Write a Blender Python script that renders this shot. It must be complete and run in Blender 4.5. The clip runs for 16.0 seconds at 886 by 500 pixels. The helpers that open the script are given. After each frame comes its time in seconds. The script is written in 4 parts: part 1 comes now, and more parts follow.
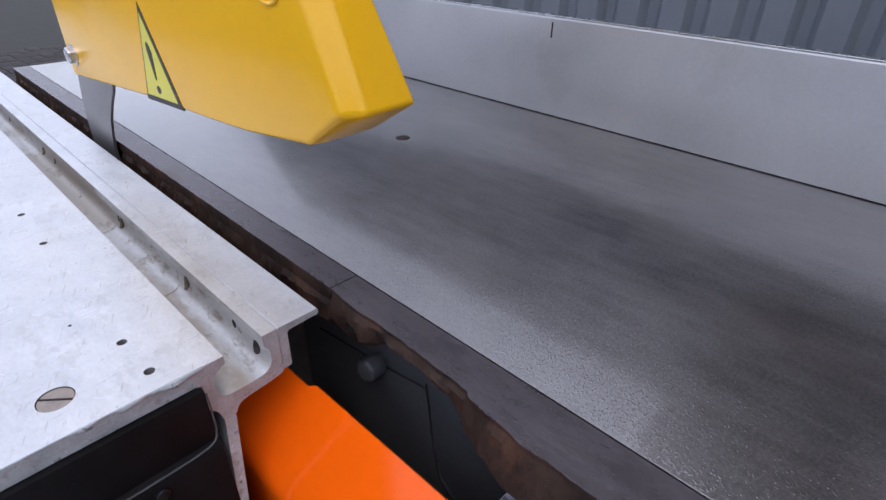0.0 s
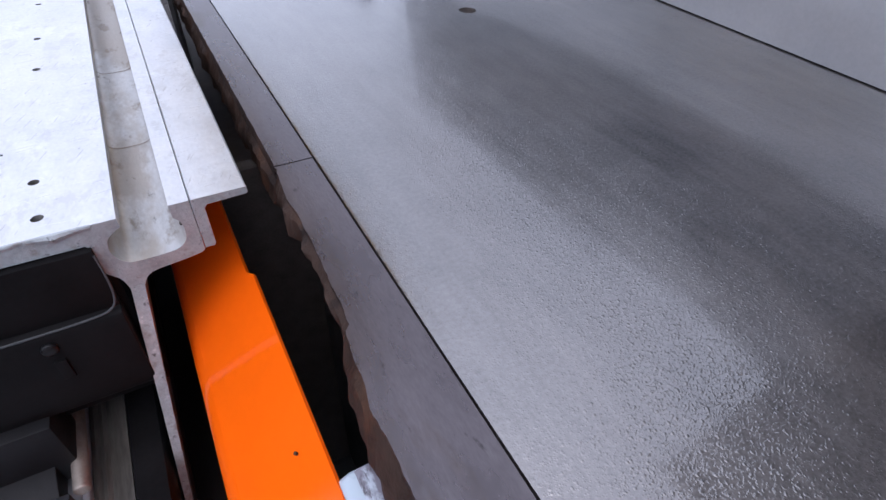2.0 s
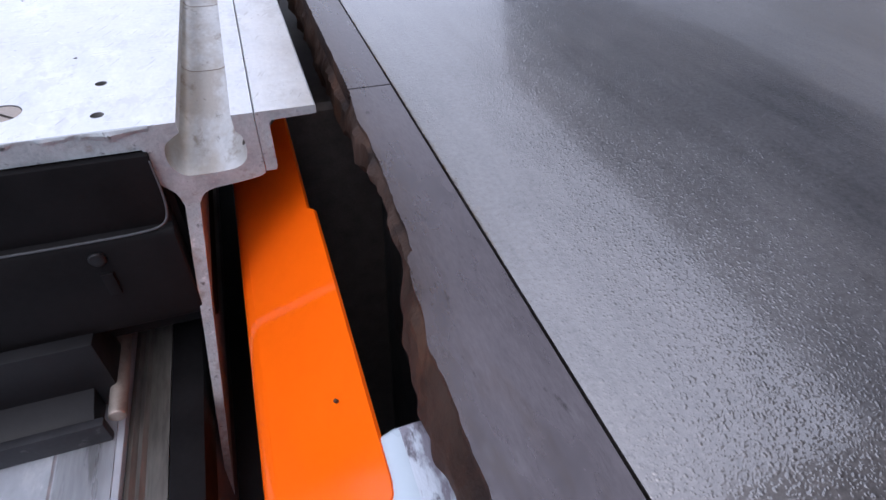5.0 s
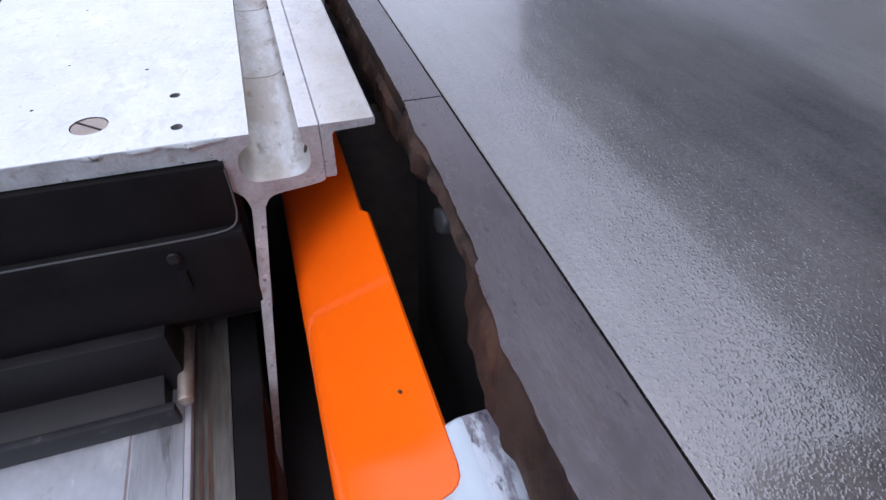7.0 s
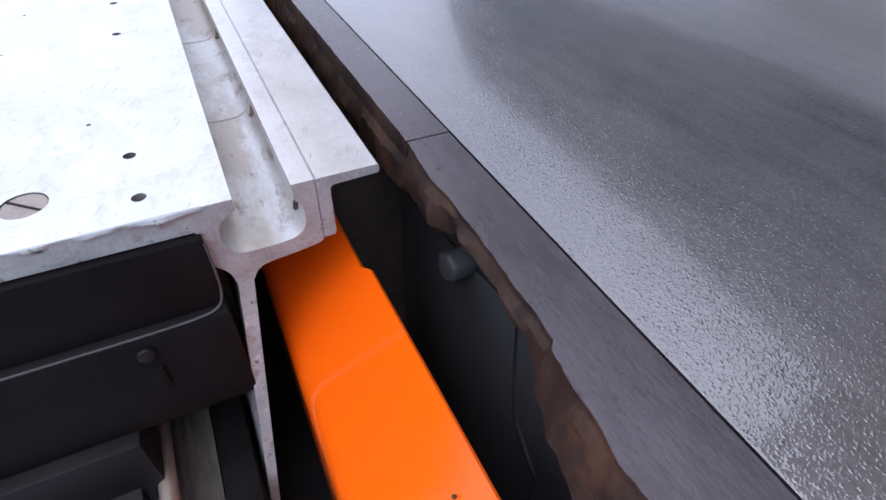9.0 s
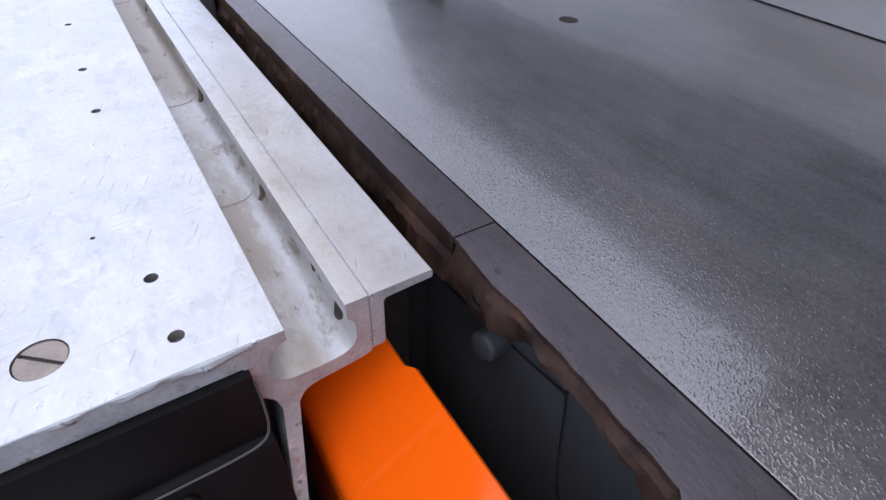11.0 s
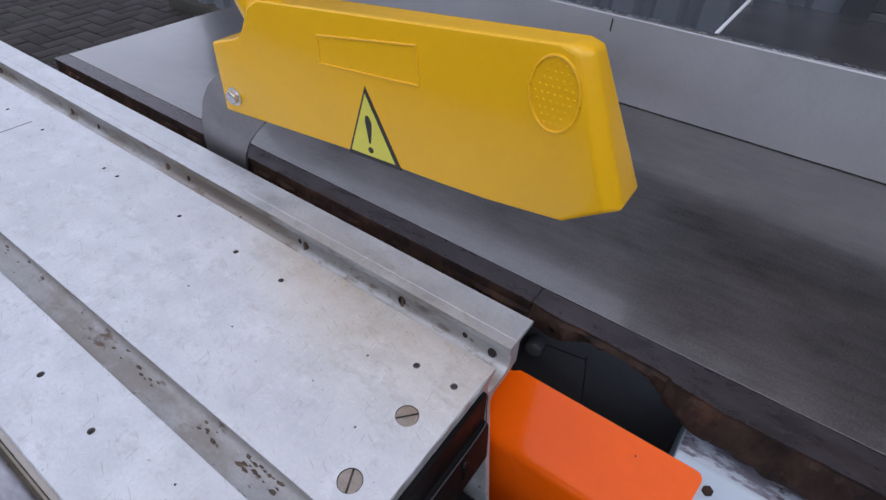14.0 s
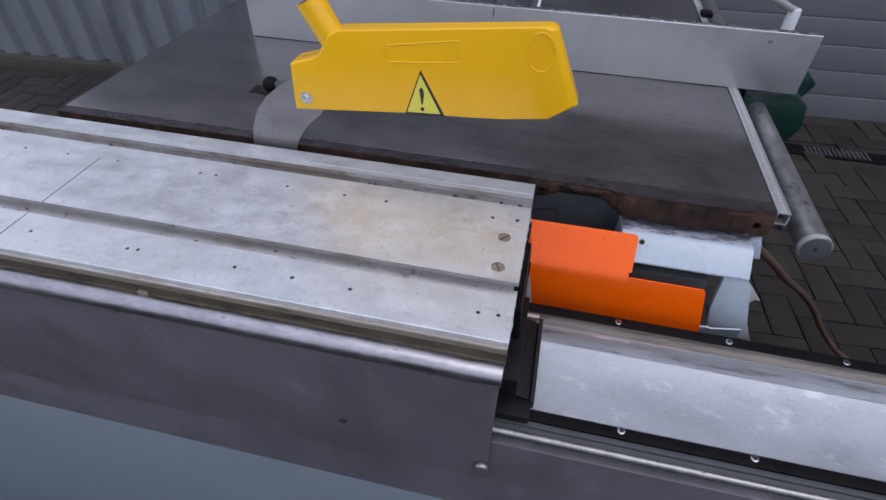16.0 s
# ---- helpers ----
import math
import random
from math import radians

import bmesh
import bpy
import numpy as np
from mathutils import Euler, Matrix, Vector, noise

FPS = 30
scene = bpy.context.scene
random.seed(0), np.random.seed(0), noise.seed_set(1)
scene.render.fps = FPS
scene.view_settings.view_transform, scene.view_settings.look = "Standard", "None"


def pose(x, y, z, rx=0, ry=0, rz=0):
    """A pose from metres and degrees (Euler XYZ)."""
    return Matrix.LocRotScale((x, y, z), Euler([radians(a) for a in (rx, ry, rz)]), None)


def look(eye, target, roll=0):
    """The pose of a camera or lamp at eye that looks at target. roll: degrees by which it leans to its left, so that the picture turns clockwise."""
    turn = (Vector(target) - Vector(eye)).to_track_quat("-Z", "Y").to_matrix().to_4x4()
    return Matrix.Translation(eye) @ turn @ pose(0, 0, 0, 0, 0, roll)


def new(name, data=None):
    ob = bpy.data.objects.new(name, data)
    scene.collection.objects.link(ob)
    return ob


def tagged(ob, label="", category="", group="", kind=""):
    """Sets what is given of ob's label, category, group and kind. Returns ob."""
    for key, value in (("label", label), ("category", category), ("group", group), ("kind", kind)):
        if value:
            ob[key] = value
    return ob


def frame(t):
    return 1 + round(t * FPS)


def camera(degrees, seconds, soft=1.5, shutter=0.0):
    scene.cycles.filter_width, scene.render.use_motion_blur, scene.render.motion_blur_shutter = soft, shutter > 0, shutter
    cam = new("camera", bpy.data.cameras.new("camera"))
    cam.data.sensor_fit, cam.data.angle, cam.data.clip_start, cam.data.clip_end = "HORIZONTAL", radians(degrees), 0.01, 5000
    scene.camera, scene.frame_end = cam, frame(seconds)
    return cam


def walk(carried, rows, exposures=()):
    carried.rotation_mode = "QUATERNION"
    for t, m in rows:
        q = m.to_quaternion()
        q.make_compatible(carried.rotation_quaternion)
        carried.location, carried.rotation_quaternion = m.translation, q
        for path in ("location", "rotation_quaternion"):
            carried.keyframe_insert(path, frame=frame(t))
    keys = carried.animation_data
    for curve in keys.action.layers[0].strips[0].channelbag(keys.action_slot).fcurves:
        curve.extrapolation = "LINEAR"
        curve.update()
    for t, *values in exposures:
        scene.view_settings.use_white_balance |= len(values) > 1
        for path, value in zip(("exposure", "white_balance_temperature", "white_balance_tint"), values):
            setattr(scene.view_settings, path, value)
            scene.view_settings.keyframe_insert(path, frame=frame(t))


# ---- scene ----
cam = camera(78.9, 16.0)
PATH = [
    (0, (-0.15, -0.255, 1.119), (1.093, 0.92, 0.083), 1.2),
    (0.5, (-0.095, -0.268, 1.103), (1.0, 1.043, 0.063), 1.7),
    (1, (-0.055, -0.295, 1.07), (0.905, 1.116, 0.028), 1.7),
    (1.5, (-0.035, -0.297, 1.072), (0.839, 1.1, -0.062), 1.6),
    (2, (-0.026, -0.268, 1.077), (0.719, 1.025, -0.255), 2.3),
    (2.5, (-0.018, -0.232, 1.043), (0.67, 1.114, -0.266), 1.7),
    (3, (-0.015, -0.212, 1.03), (0.63, 1.157, -0.277), 2.0),
    (3.5, (-0.026, -0.21, 1.024), (0.569, 1.169, -0.296), 1.9),
    (4, (-0.025, -0.23, 1.021), (0.567, 1.154, -0.295), 2.2),
    (6.5, (-0.031, -0.265, 1.046), (0.385, 1.133, -0.323), 1.7),
    (7, (-0.049, -0.26, 1.048), (0.43, 1.117, -0.321), 1.7),
    (7.5, (-0.071, -0.246, 1.046), (0.481, 1.113, -0.314), 1.7),
    (8, (-0.079, -0.229, 1.046), (0.526, 1.107, -0.314), 1.7),
    (8.5, (-0.076, -0.218, 1.047), (0.57, 1.086, -0.325), 2.2),
    (9, (-0.067, -0.202, 1.038), (0.596, 1.123, -0.306), 1.2),
    (9.5, (-0.068, -0.16, 1.04), (0.688, 1.138, -0.28), 2.7),
    (12, (-0.13, -0.139, 1.093), (0.757, 1.037, -0.26), 2.3),
    (12.5, (-0.167, -0.157, 1.118), (0.79, 0.974, -0.226), 2.6),
    (13, (-0.228, -0.171, 1.158), (0.798, 0.92, -0.167), 2.0),
    (13.5, (-0.278, -0.171, 1.22), (0.817, 0.817, -0.131), 1.4),
    (14, (-0.316, -0.114, 1.268), (0.92, 0.734, -0.056), 2.3),
    (14.5, (-0.385, -0.02, 1.3), (0.974, 0.636, -0.012), 2.2),
    (15, (-0.493, 0.024, 1.328), (0.944, 0.46, 0.007), 2.4),
    (15.5, (-0.621, 0.032, 1.365), (0.83, 0.406, 0.04), 2.3),
    (16, (-0.735, -0.002, 1.392), (0.731, 0.299, 0.065), 1.6),
]
EXPOSURES = [(t, e, 6020 if 0.5 < t < 10 else 6150, 17) for t, e in ((0.0, 0.20), (1.0, 0.35), (2.0, 0.45), (7.0, 0.5), (8.5, 0.62), (9.5, 0.64), (12.0, 0.16), (13.0, -0.04), (14.0, -0.24), (14.6, -0.30), (15.4, -0.26), (16.0, -0.06))]
walk(cam, [(t, look(eye, target, roll)) for t, eye, target, roll in PATH], EXPOSURES)

# ---- daylight: an overcast sky ----
world = bpy.data.worlds.new("overcast_sky")
scene.world = world
world.use_nodes = True
wn, wl = world.node_tree.nodes, world.node_tree.links
wn.clear()
sky = wn.new("ShaderNodeTexSky")
sky.sky_type, sky.sun_disc = "NISHITA", False
sky.sun_elevation, sky.sun_rotation = radians(62), radians(-146)
sky.air_density, sky.dust_density = 1.0, 4.0
cloud = wn.new("ShaderNodeMixRGB")
cloud.inputs[0].default_value = 0.70
cloud.inputs[2].default_value = (8.6, 9.2, 10.4, 1)
wbg = wn.new("ShaderNodeBackground")
wbg.inputs[1].default_value = 0.14
wout = wn.new("ShaderNodeOutputWorld")
wl.new(sky.outputs[0], cloud.inputs[1])
wl.new(cloud.outputs[0], wbg.inputs[0])
wl.new(wbg.outputs[0], wout.inputs[0])
sun = new("sun", bpy.data.lights.new("sun", "SUN"))
sun.data.energy, sun.data.angle, sun.data.color = 0.5, radians(40), (1.0, 0.97, 0.93)
sun.matrix_world = look((-2.2, -3.2, 8.2), (0, 0, 0.9))


# ---- materials ----
def material(name, base, rough=0.5, metal=0.0, vary=0.2, scale=20.0, fine=300.0, bump=0.1, depth=0.0006, stretch=(1, 1, 1),
             rough_vary=0.1, spots=None, coat=0.0, island=0.0, spec=0.5):
    """A procedural surface: base colour varied at two scales, with roughness and fine relief in metres."""
    m = bpy.data.materials.new(name)
    m.use_nodes = True
    n, l = m.node_tree.nodes, m.node_tree.links
    b = n["Principled BSDF"]
    geo = n.new("ShaderNodeNewGeometry")
    mp = n.new("ShaderNodeMapping")
    mp.inputs["Scale"].default_value = stretch
    l.new(geo.outputs["Position"], mp.inputs[0])

    def noise_at(s, detail, rough_in=0.6):
        x = n.new("ShaderNodeTexNoise")
        x.inputs["Scale"].default_value, x.inputs["Detail"].default_value, x.inputs["Roughness"].default_value = s, detail, rough_in
        l.new(mp.outputs[0], x.inputs["Vector"])
        return x

    big, small = noise_at(scale, 5), noise_at(fine, 4)
    mix = n.new("ShaderNodeMath")
    mix.operation = "MULTIPLY_ADD"
    l.new(small.outputs[0], mix.inputs[0])
    mix.inputs[1].default_value = 0.45
    l.new(big.outputs[0], mix.inputs[2])
    ramp = n.new("ShaderNodeValToRGB")
    lo = tuple(max(c * (1 - vary), 0) for c in base)
    hi = tuple(min(c * (1 + vary), 1) for c in base)
    ramp.color_ramp.elements[0].position, ramp.color_ramp.elements[0].color = 0.45, (*lo, 1)
    ramp.color_ramp.elements[1].position, ramp.color_ramp.elements[1].color = 1.0, (*hi, 1)
    l.new(mix.outputs[0], ramp.inputs[0])
    colour = ramp.outputs[0]
    if spots:
        # (colour, scale, threshold, amount): stains or wear with a shape of their own
        for tint, s, edge, amount in spots:
            sp = noise_at(s, 6, 0.65)
            rr = n.new("ShaderNodeValToRGB")
            rr.color_ramp.elements[0].position, rr.color_ramp.elements[0].color = edge, (0, 0, 0, 1)
            rr.color_ramp.elements[1].position, rr.color_ramp.elements[1].color = edge + 0.08, (amount, amount, amount, 1)
            l.new(sp.outputs[0], rr.inputs[0])
            mx = n.new("ShaderNodeMixRGB")
            l.new(rr.outputs[0], mx.inputs[0])
            l.new(colour, mx.inputs[1])
            mx.inputs[2].default_value = (*tint, 1)
            colour = mx.outputs[0]
    if island:
        info = n.new("ShaderNodeObjectInfo")
        hs = n.new("ShaderNodeHueSaturation")
        ma = n.new("ShaderNodeMapRange")
        ma.inputs["To Min"].default_value, ma.inputs["To Max"].default_value = 1 - island, 1 + island
        add = n.new("ShaderNodeMath")
        add.operation = "FRACT"
        sm = n.new("ShaderNodeMath")
        l.new(info.outputs["Random"], sm.inputs[0])
        l.new(geo.outputs["Random Per Island"], sm.inputs[1])
        l.new(sm.outputs[0], add.inputs[0])
        l.new(add.outputs[0], ma.inputs["Value"])
        l.new(ma.outputs[0], hs.inputs["Value"])
        l.new(colour, hs.inputs["Color"])
        colour = hs.outputs[0]
    l.new(colour, b.inputs["Base Color"])
    rm = n.new("ShaderNodeMapRange")
    rm.inputs["From Min"].default_value, rm.inputs["From Max"].default_value = 0.3, 0.7
    rm.inputs["To Min"].default_value, rm.inputs["To Max"].default_value = max(rough - rough_vary, 0.03), min(rough + rough_vary, 1)
    l.new(big.outputs[0], rm.inputs["Value"])
    l.new(rm.outputs[0], b.inputs["Roughness"])
    b.inputs["Metallic"].default_value = metal
    b.inputs["Specular IOR Level"].default_value = spec
    b.inputs["Coat Weight"].default_value = coat
    b.inputs["Coat Roughness"].default_value = 0.12
    if bump:
        bp = n.new("ShaderNodeBump")
        bp.inputs["Strength"].default_value, bp.inputs["Distance"].default_value = bump, depth
        l.new(mix.outputs[0], bp.inputs["Height"])
        l.new(bp.outputs[0], b.inputs["Normal"])
    return m


def wet_steel():
    """The wet ground steel of the saw table: dark, stained along its length, under a thin film of water beaded with drops."""
    m = bpy.data.materials.new("wet_ground_steel")
    m.use_nodes = True
    n, l = m.node_tree.nodes, m.node_tree.links
    b = n["Principled BSDF"]
    geo = n.new("ShaderNodeNewGeometry")

    def noise_of(scale, detail, rough=0.55, stretch=None):
        x = n.new("ShaderNodeTexNoise")
        x.inputs["Scale"].default_value, x.inputs["Detail"].default_value, x.inputs["Roughness"].default_value = scale, detail, rough
        if stretch:
            mp = n.new("ShaderNodeMapping")
            mp.inputs["Scale"].default_value = stretch
            l.new(geo.outputs["Position"], mp.inputs[0])
            l.new(mp.outputs[0], x.inputs["Vector"])
        else:
            l.new(geo.outputs["Position"], x.inputs["Vector"])
        return x.outputs[0]

    def span(value, a, b_, c, d, soft=False):
        x = n.new("ShaderNodeMapRange")
        x.interpolation_type = "SMOOTHSTEP" if soft else "LINEAR"
        x.inputs["From Min"].default_value, x.inputs["From Max"].default_value = a, b_
        x.inputs["To Min"].default_value, x.inputs["To Max"].default_value = c, d
        l.new(value, x.inputs["Value"])
        return x.outputs[0]

    def calc(kind, a, b_):
        x = n.new("ShaderNodeMath")
        x.operation = kind
        for k, v in enumerate((a, b_)):
            if isinstance(v, (int, float)):
                x.inputs[k].default_value = v
            else:
                l.new(v, x.inputs[k])
        return x.outputs[0]

    streak = noise_of(120, 5, 0.6, (1, 0.13, 1))
    patch = noise_of(13, 8, 0.64, (1, 0.6, 1))
    grain = noise_of(420, 4, 0.7)
    tone = calc("ADD", calc("MULTIPLY", streak, 0.17), calc("ADD", calc("MULTIPLY", patch, 0.48), calc("MULTIPLY", grain, 0.35)))
    ramp = n.new("ShaderNodeValToRGB")
    ramp.color_ramp.elements[0].position, ramp.color_ramp.elements[0].color = 0.34, (0.062, 0.054, 0.050, 1)
    ramp.color_ramp.elements[1].position, ramp.color_ramp.elements[1].color = 0.68, (0.225, 0.203, 0.192, 1)
    l.new(tone, ramp.inputs[0])
    oxide = n.new("ShaderNodeMixRGB")
    oxide.blend_type = "MULTIPLY"
    oxide.inputs[2].default_value = (0.66, 0.58, 0.52, 1)
    l.new(span(noise_of(7, 6, 0.6, (1, 0.22, 1)), 0.46, 0.68, 0.0, 0.7), oxide.inputs[0])
    l.new(ramp.outputs[0], oxide.inputs[1])
    l.new(oxide.outputs[0], b.inputs["Base Color"])
    b.inputs["Metallic"].default_value = 0.93
    l.new(span(tone, 0.38, 0.62, 0.34, 0.48), b.inputs["Roughness"])
    # drops: flat film between round caps of one to two millimetres, some cells empty
    wet = span(noise_of(22, 4), 0.34, 0.60, 0.6, 1.0)

    def drops(scale, radius, fill):
        cells = n.new("ShaderNodeTexVoronoi")
        cells.inputs["Scale"].default_value = scale
        l.new(geo.outputs["Position"], cells.inputs["Vector"])
        cap = span(cells.outputs["Distance"], radius, 0.04, 0.0, 1.0, True)
        part_of = n.new("ShaderNodeSeparateColor")
        l.new(cells.outputs["Color"], part_of.inputs[0])
        return calc("MULTIPLY", cap, calc("MULTIPLY", span(part_of.outputs[0], 1 - fill, 1.0, 0.0, 1.0), wet))

    water = calc("ADD", drops(500, 0.44, 1.3), calc("MULTIPLY", drops(1000, 0.55, 1.5), 0.55))
    bp = n.new("ShaderNodeBump")
    bp.inputs["Strength"].default_value, bp.inputs["Distance"].default_value = 0.26, 0.0006
    l.new(water, bp.inputs["Height"])
    bp2 = n.new("ShaderNodeBump")
    bp2.inputs["Strength"].default_value, bp2.inputs["Distance"].default_value = 0.10, 0.0004
    l.new(calc("ADD", grain, calc("MULTIPLY", streak, 0.3)), bp2.inputs["Height"])
    l.new(bp.outputs[0], bp2.inputs["Normal"])
    l.new(bp2.outputs[0], b.inputs["Normal"])
    b.inputs["Coat Weight"].default_value, b.inputs["Coat Roughness"].default_value = 1.0, 0.075
    b.inputs["Coat IOR"].default_value = 2.2
    l.new(bp.outputs[0], b.inputs["Coat Normal"])
    return m


def worn_aluminium():
    """Bare aluminium plate: dull, cloudy, with fine scratches both ways, small dark pits and brownish stains."""
    m = material("worn_aluminium", (0.66, 0.672, 0.69), 0.41, 0.62, 0.16, 34, 420, 0.5, 0.0005, rough_vary=0.12, stretch=(1, 0.6, 1), spec=0.3,
                 spots=[((0.47, 0.465, 0.46), 75, 0.56, 0.35), ((0.56, 0.55, 0.53), 5, 0.48, 0.2), ((0.20, 0.18, 0.165), 230, 0.645, 0.75), ((0.78, 0.79, 0.81), 55, 0.58, 0.5), ((0.30, 0.28, 0.26), 110, 0.67, 0.7)])
    n, l = m.node_tree.nodes, m.node_tree.links
    b = n["Principled BSDF"]
    geo = n.new("ShaderNodeNewGeometry")
    colour = b.inputs["Base Color"].links[0].from_socket
    for angle, across, along, edge, tint, amount in ((24, 700, 45, 0.675, (0.36, 0.345, 0.33), 0.5), (-38, 620, 60, 0.69, (0.80, 0.81, 0.82), 0.5), (81, 800, 38, 0.665, (0.38, 0.36, 0.34), 0.5), (96, 900, 30, 0.67, (0.82, 0.83, 0.84), 0.5)):
        turned = n.new("ShaderNodeMapping")
        turned.inputs["Rotation"].default_value = (0, 0, radians(angle))
        squeeze = n.new("ShaderNodeMapping")
        squeeze.inputs["Scale"].default_value = (across, along, 1)
        tex = n.new("ShaderNodeTexNoise")
        tex.inputs["Scale"].default_value, tex.inputs["Detail"].default_value = 1.0, 2
        cutoff = n.new("ShaderNodeMapRange")
        cutoff.inputs["From Min"].default_value, cutoff.inputs["From Max"].default_value, cutoff.inputs["To Max"].default_value = edge, edge + 0.05, amount
        mx = n.new("ShaderNodeMixRGB")
        mx.inputs[2].default_value = (*tint, 1)
        l.new(geo.outputs["Position"], turned.inputs[0])
        l.new(turned.outputs[0], squeeze.inputs[0])
        l.new(squeeze.outputs[0], tex.inputs["Vector"])
        l.new(tex.outputs[0], cutoff.inputs["Value"])
        l.new(cutoff.outputs[0], mx.inputs[0])
        l.new(colour, mx.inputs[1])
        colour = mx.outputs[0]
    l.new(colour, b.inputs["Base Color"])
    return m


ALU = worn_aluminium()
ALU_CUT = material("cast_aluminium_cut", (0.38, 0.41, 0.425), 0.5, 0.3, 0.35, 60, 500, 0.9, 0.0012,
                   spots=[((0.24, 0.205, 0.17), 70, 0.56, 0.6), ((0.05, 0.042, 0.038), 120, 0.60, 0.85), ((0.72, 0.72, 0.72), 90, 0.62, 0.7)])
GRIME = material("brown_oil_grime", (0.15, 0.112, 0.082), 0.7, 0.0, 0.4, 60, 400, 0.3, 0.0005)
GROOVE = material("oily_groove_aluminium", (0.55, 0.55, 0.545), 0.42, 0.45, 0.25, 40, 400, 0.6, 0.0006,
                  spots=[((0.36, 0.31, 0.255), 14, 0.44, 0.7), ((0.22, 0.17, 0.12), 60, 0.57, 0.7), ((0.10, 0.08, 0.06), 150, 0.63, 0.8)], stretch=(1, 0.4, 1))
STEEL = wet_steel()
STRIP = material("dark_strip_steel", (0.118, 0.102, 0.107), 0.29, 0.75, 0.30, 60, 700, 0.4, 0.0005, stretch=(1, 0.3, 1),
                 spots=[((0.18, 0.165, 0.168), 40, 0.60, 0.5), ((0.035, 0.03, 0.03), 150, 0.64, 0.85), ((0.23, 0.215, 0.215), 110, 0.66, 0.6), ((0.085, 0.062, 0.046), 14, 0.56, 0.6)], rough_vary=0.06)
RUST = material("rusty_casting", (0.040, 0.024, 0.018), 0.7, 0.0, 0.5, 50, 260, 0.9, 0.002, stretch=(1, 1, 0.6), spec=0.15,
                spots=[((0.016, 0.011, 0.010), 36, 0.55, 0.75), ((0.10, 0.05, 0.03), 22, 0.56, 0.6), ((0.26, 0.19, 0.16), 60, 0.655, 0.8)])
YELLOW = material("yellow_paint", (0.88, 0.478, 0.004), 0.21, 0.0, 0.035, 9, 130, 0.05, 0.0005, rough_vary=0.05, spec=0.5)
SIGN = material("sign_yellow", (0.72, 0.66, 0.09), 0.4, 0.0, 0.05, 40, 400, 0.0)
INK = material("black_print", (0.025, 0.024, 0.024), 0.45, 0.0, 0.2, 40, 400, 0.0)
ORANGE = material("orange_paint", (0.94, 0.124, 0.001), 0.12, 0.0, 0.04, 18, 120, 0.035, 0.0005, rough_vary=0.03, spec=0.34)
RUBBER = material("black_rubber", (0.0078, 0.0074, 0.0080), 0.5, 0.0, 0.4, 30, 300, 0.25, 0.0006, spec=0.08)
GROOVE_DIRTY = material("grimy_groove_aluminium", (0.50, 0.495, 0.49), 0.44, 0.40, 0.25, 40, 400, 0.4, 0.0004,
                        spots=[((0.33, 0.28, 0.23), 14, 0.54, 0.6), ((0.17, 0.11, 0.07), 48, 0.60, 0.9), ((0.06, 0.045, 0.035), 130, 0.62, 0.95)], stretch=(1, 0.5, 1))
RIDGE = material("worn_brownish_ridge", (0.24, 0.21, 0.165), 0.45, 0.4, 0.3, 30, 300, 0.4, 0.0005, stretch=(1, 0.4, 1), spots=[((0.10, 0.08, 0.06), 50, 0.58, 0.8)])
CARRIAGE = material("dark_carriage_plate", (0.008, 0.008, 0.0092), 0.5, 0.0, 0.4, 20, 200, 0.3, 0.001, spec=0.25)
HOLE_GREY = material("grey_drilled_hole", (0.20, 0.195, 0.19), 0.6, 0.3, 0.3, 60, 500, 0.2, 0.0005)
HOUSING = material("blue_grey_housing", (0.080, 0.087, 0.096), 0.5, 0.0, 0.25, 15, 200, 0.15, 0.0005)
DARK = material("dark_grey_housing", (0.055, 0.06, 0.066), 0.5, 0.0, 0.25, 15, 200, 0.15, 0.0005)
PANEL = material("grey_side_sheet", (0.135, 0.130, 0.145), 0.5, 0.3, 0.25, 8, 150, 0.15, 0.0006,
                 spots=[((0.20, 0.20, 0.21), 16, 0.6, 0.4), ((0.085, 0.083, 0.09), 7, 0.58, 0.6), ((0.24, 0.24, 0.25), 60, 0.68, 0.5)])
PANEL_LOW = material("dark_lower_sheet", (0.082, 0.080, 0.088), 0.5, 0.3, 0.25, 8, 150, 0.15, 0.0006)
PALE = material("pale_blue_paint", (0.128, 0.155, 0.18), 0.42, 0.0, 0.06, 10, 150, 0.1, 0.0005, spots=[((0.11, 0.12, 0.13), 14, 0.64, 0.5)])
WHITEBLUE = material("chipped_pale_paint", (0.43, 0.50, 0.56), 0.32, 0.0, 0.06, 12, 120, 0.25, 0.0010,
                     spots=[((0.09, 0.07, 0.07), 75, 0.665, 0.85), ((0.34, 0.38, 0.42), 12, 0.58, 0.4)], coat=0.2)
# Flaked paint; its dark streaks also carry the table's shade.
FLAKED = material("flaked_shaded_paint", (0.42, 0.46, 0.52), 0.4, 0.0, 0.15, 40, 200, 0.7, 0.002,
                  spots=[((0.15, 0.13, 0.16), 90, 0.47, 0.85), ((0.05, 0.04, 0.05), 190, 0.57, 0.85)], stretch=(1, 0.35, 1))
FENCE = material("fence_aluminium", (0.46, 0.465, 0.48), 0.38, 0.65, 0.12, 6, 300, 0.1, 0.0002,
                 spots=[((0.33, 0.32, 0.31), 7, 0.58, 0.25)])
CHROME = material("bright_steel", (0.62, 0.62, 0.63), 0.24, 1.0, 0.15, 60, 500, 0.1, 0.0003)
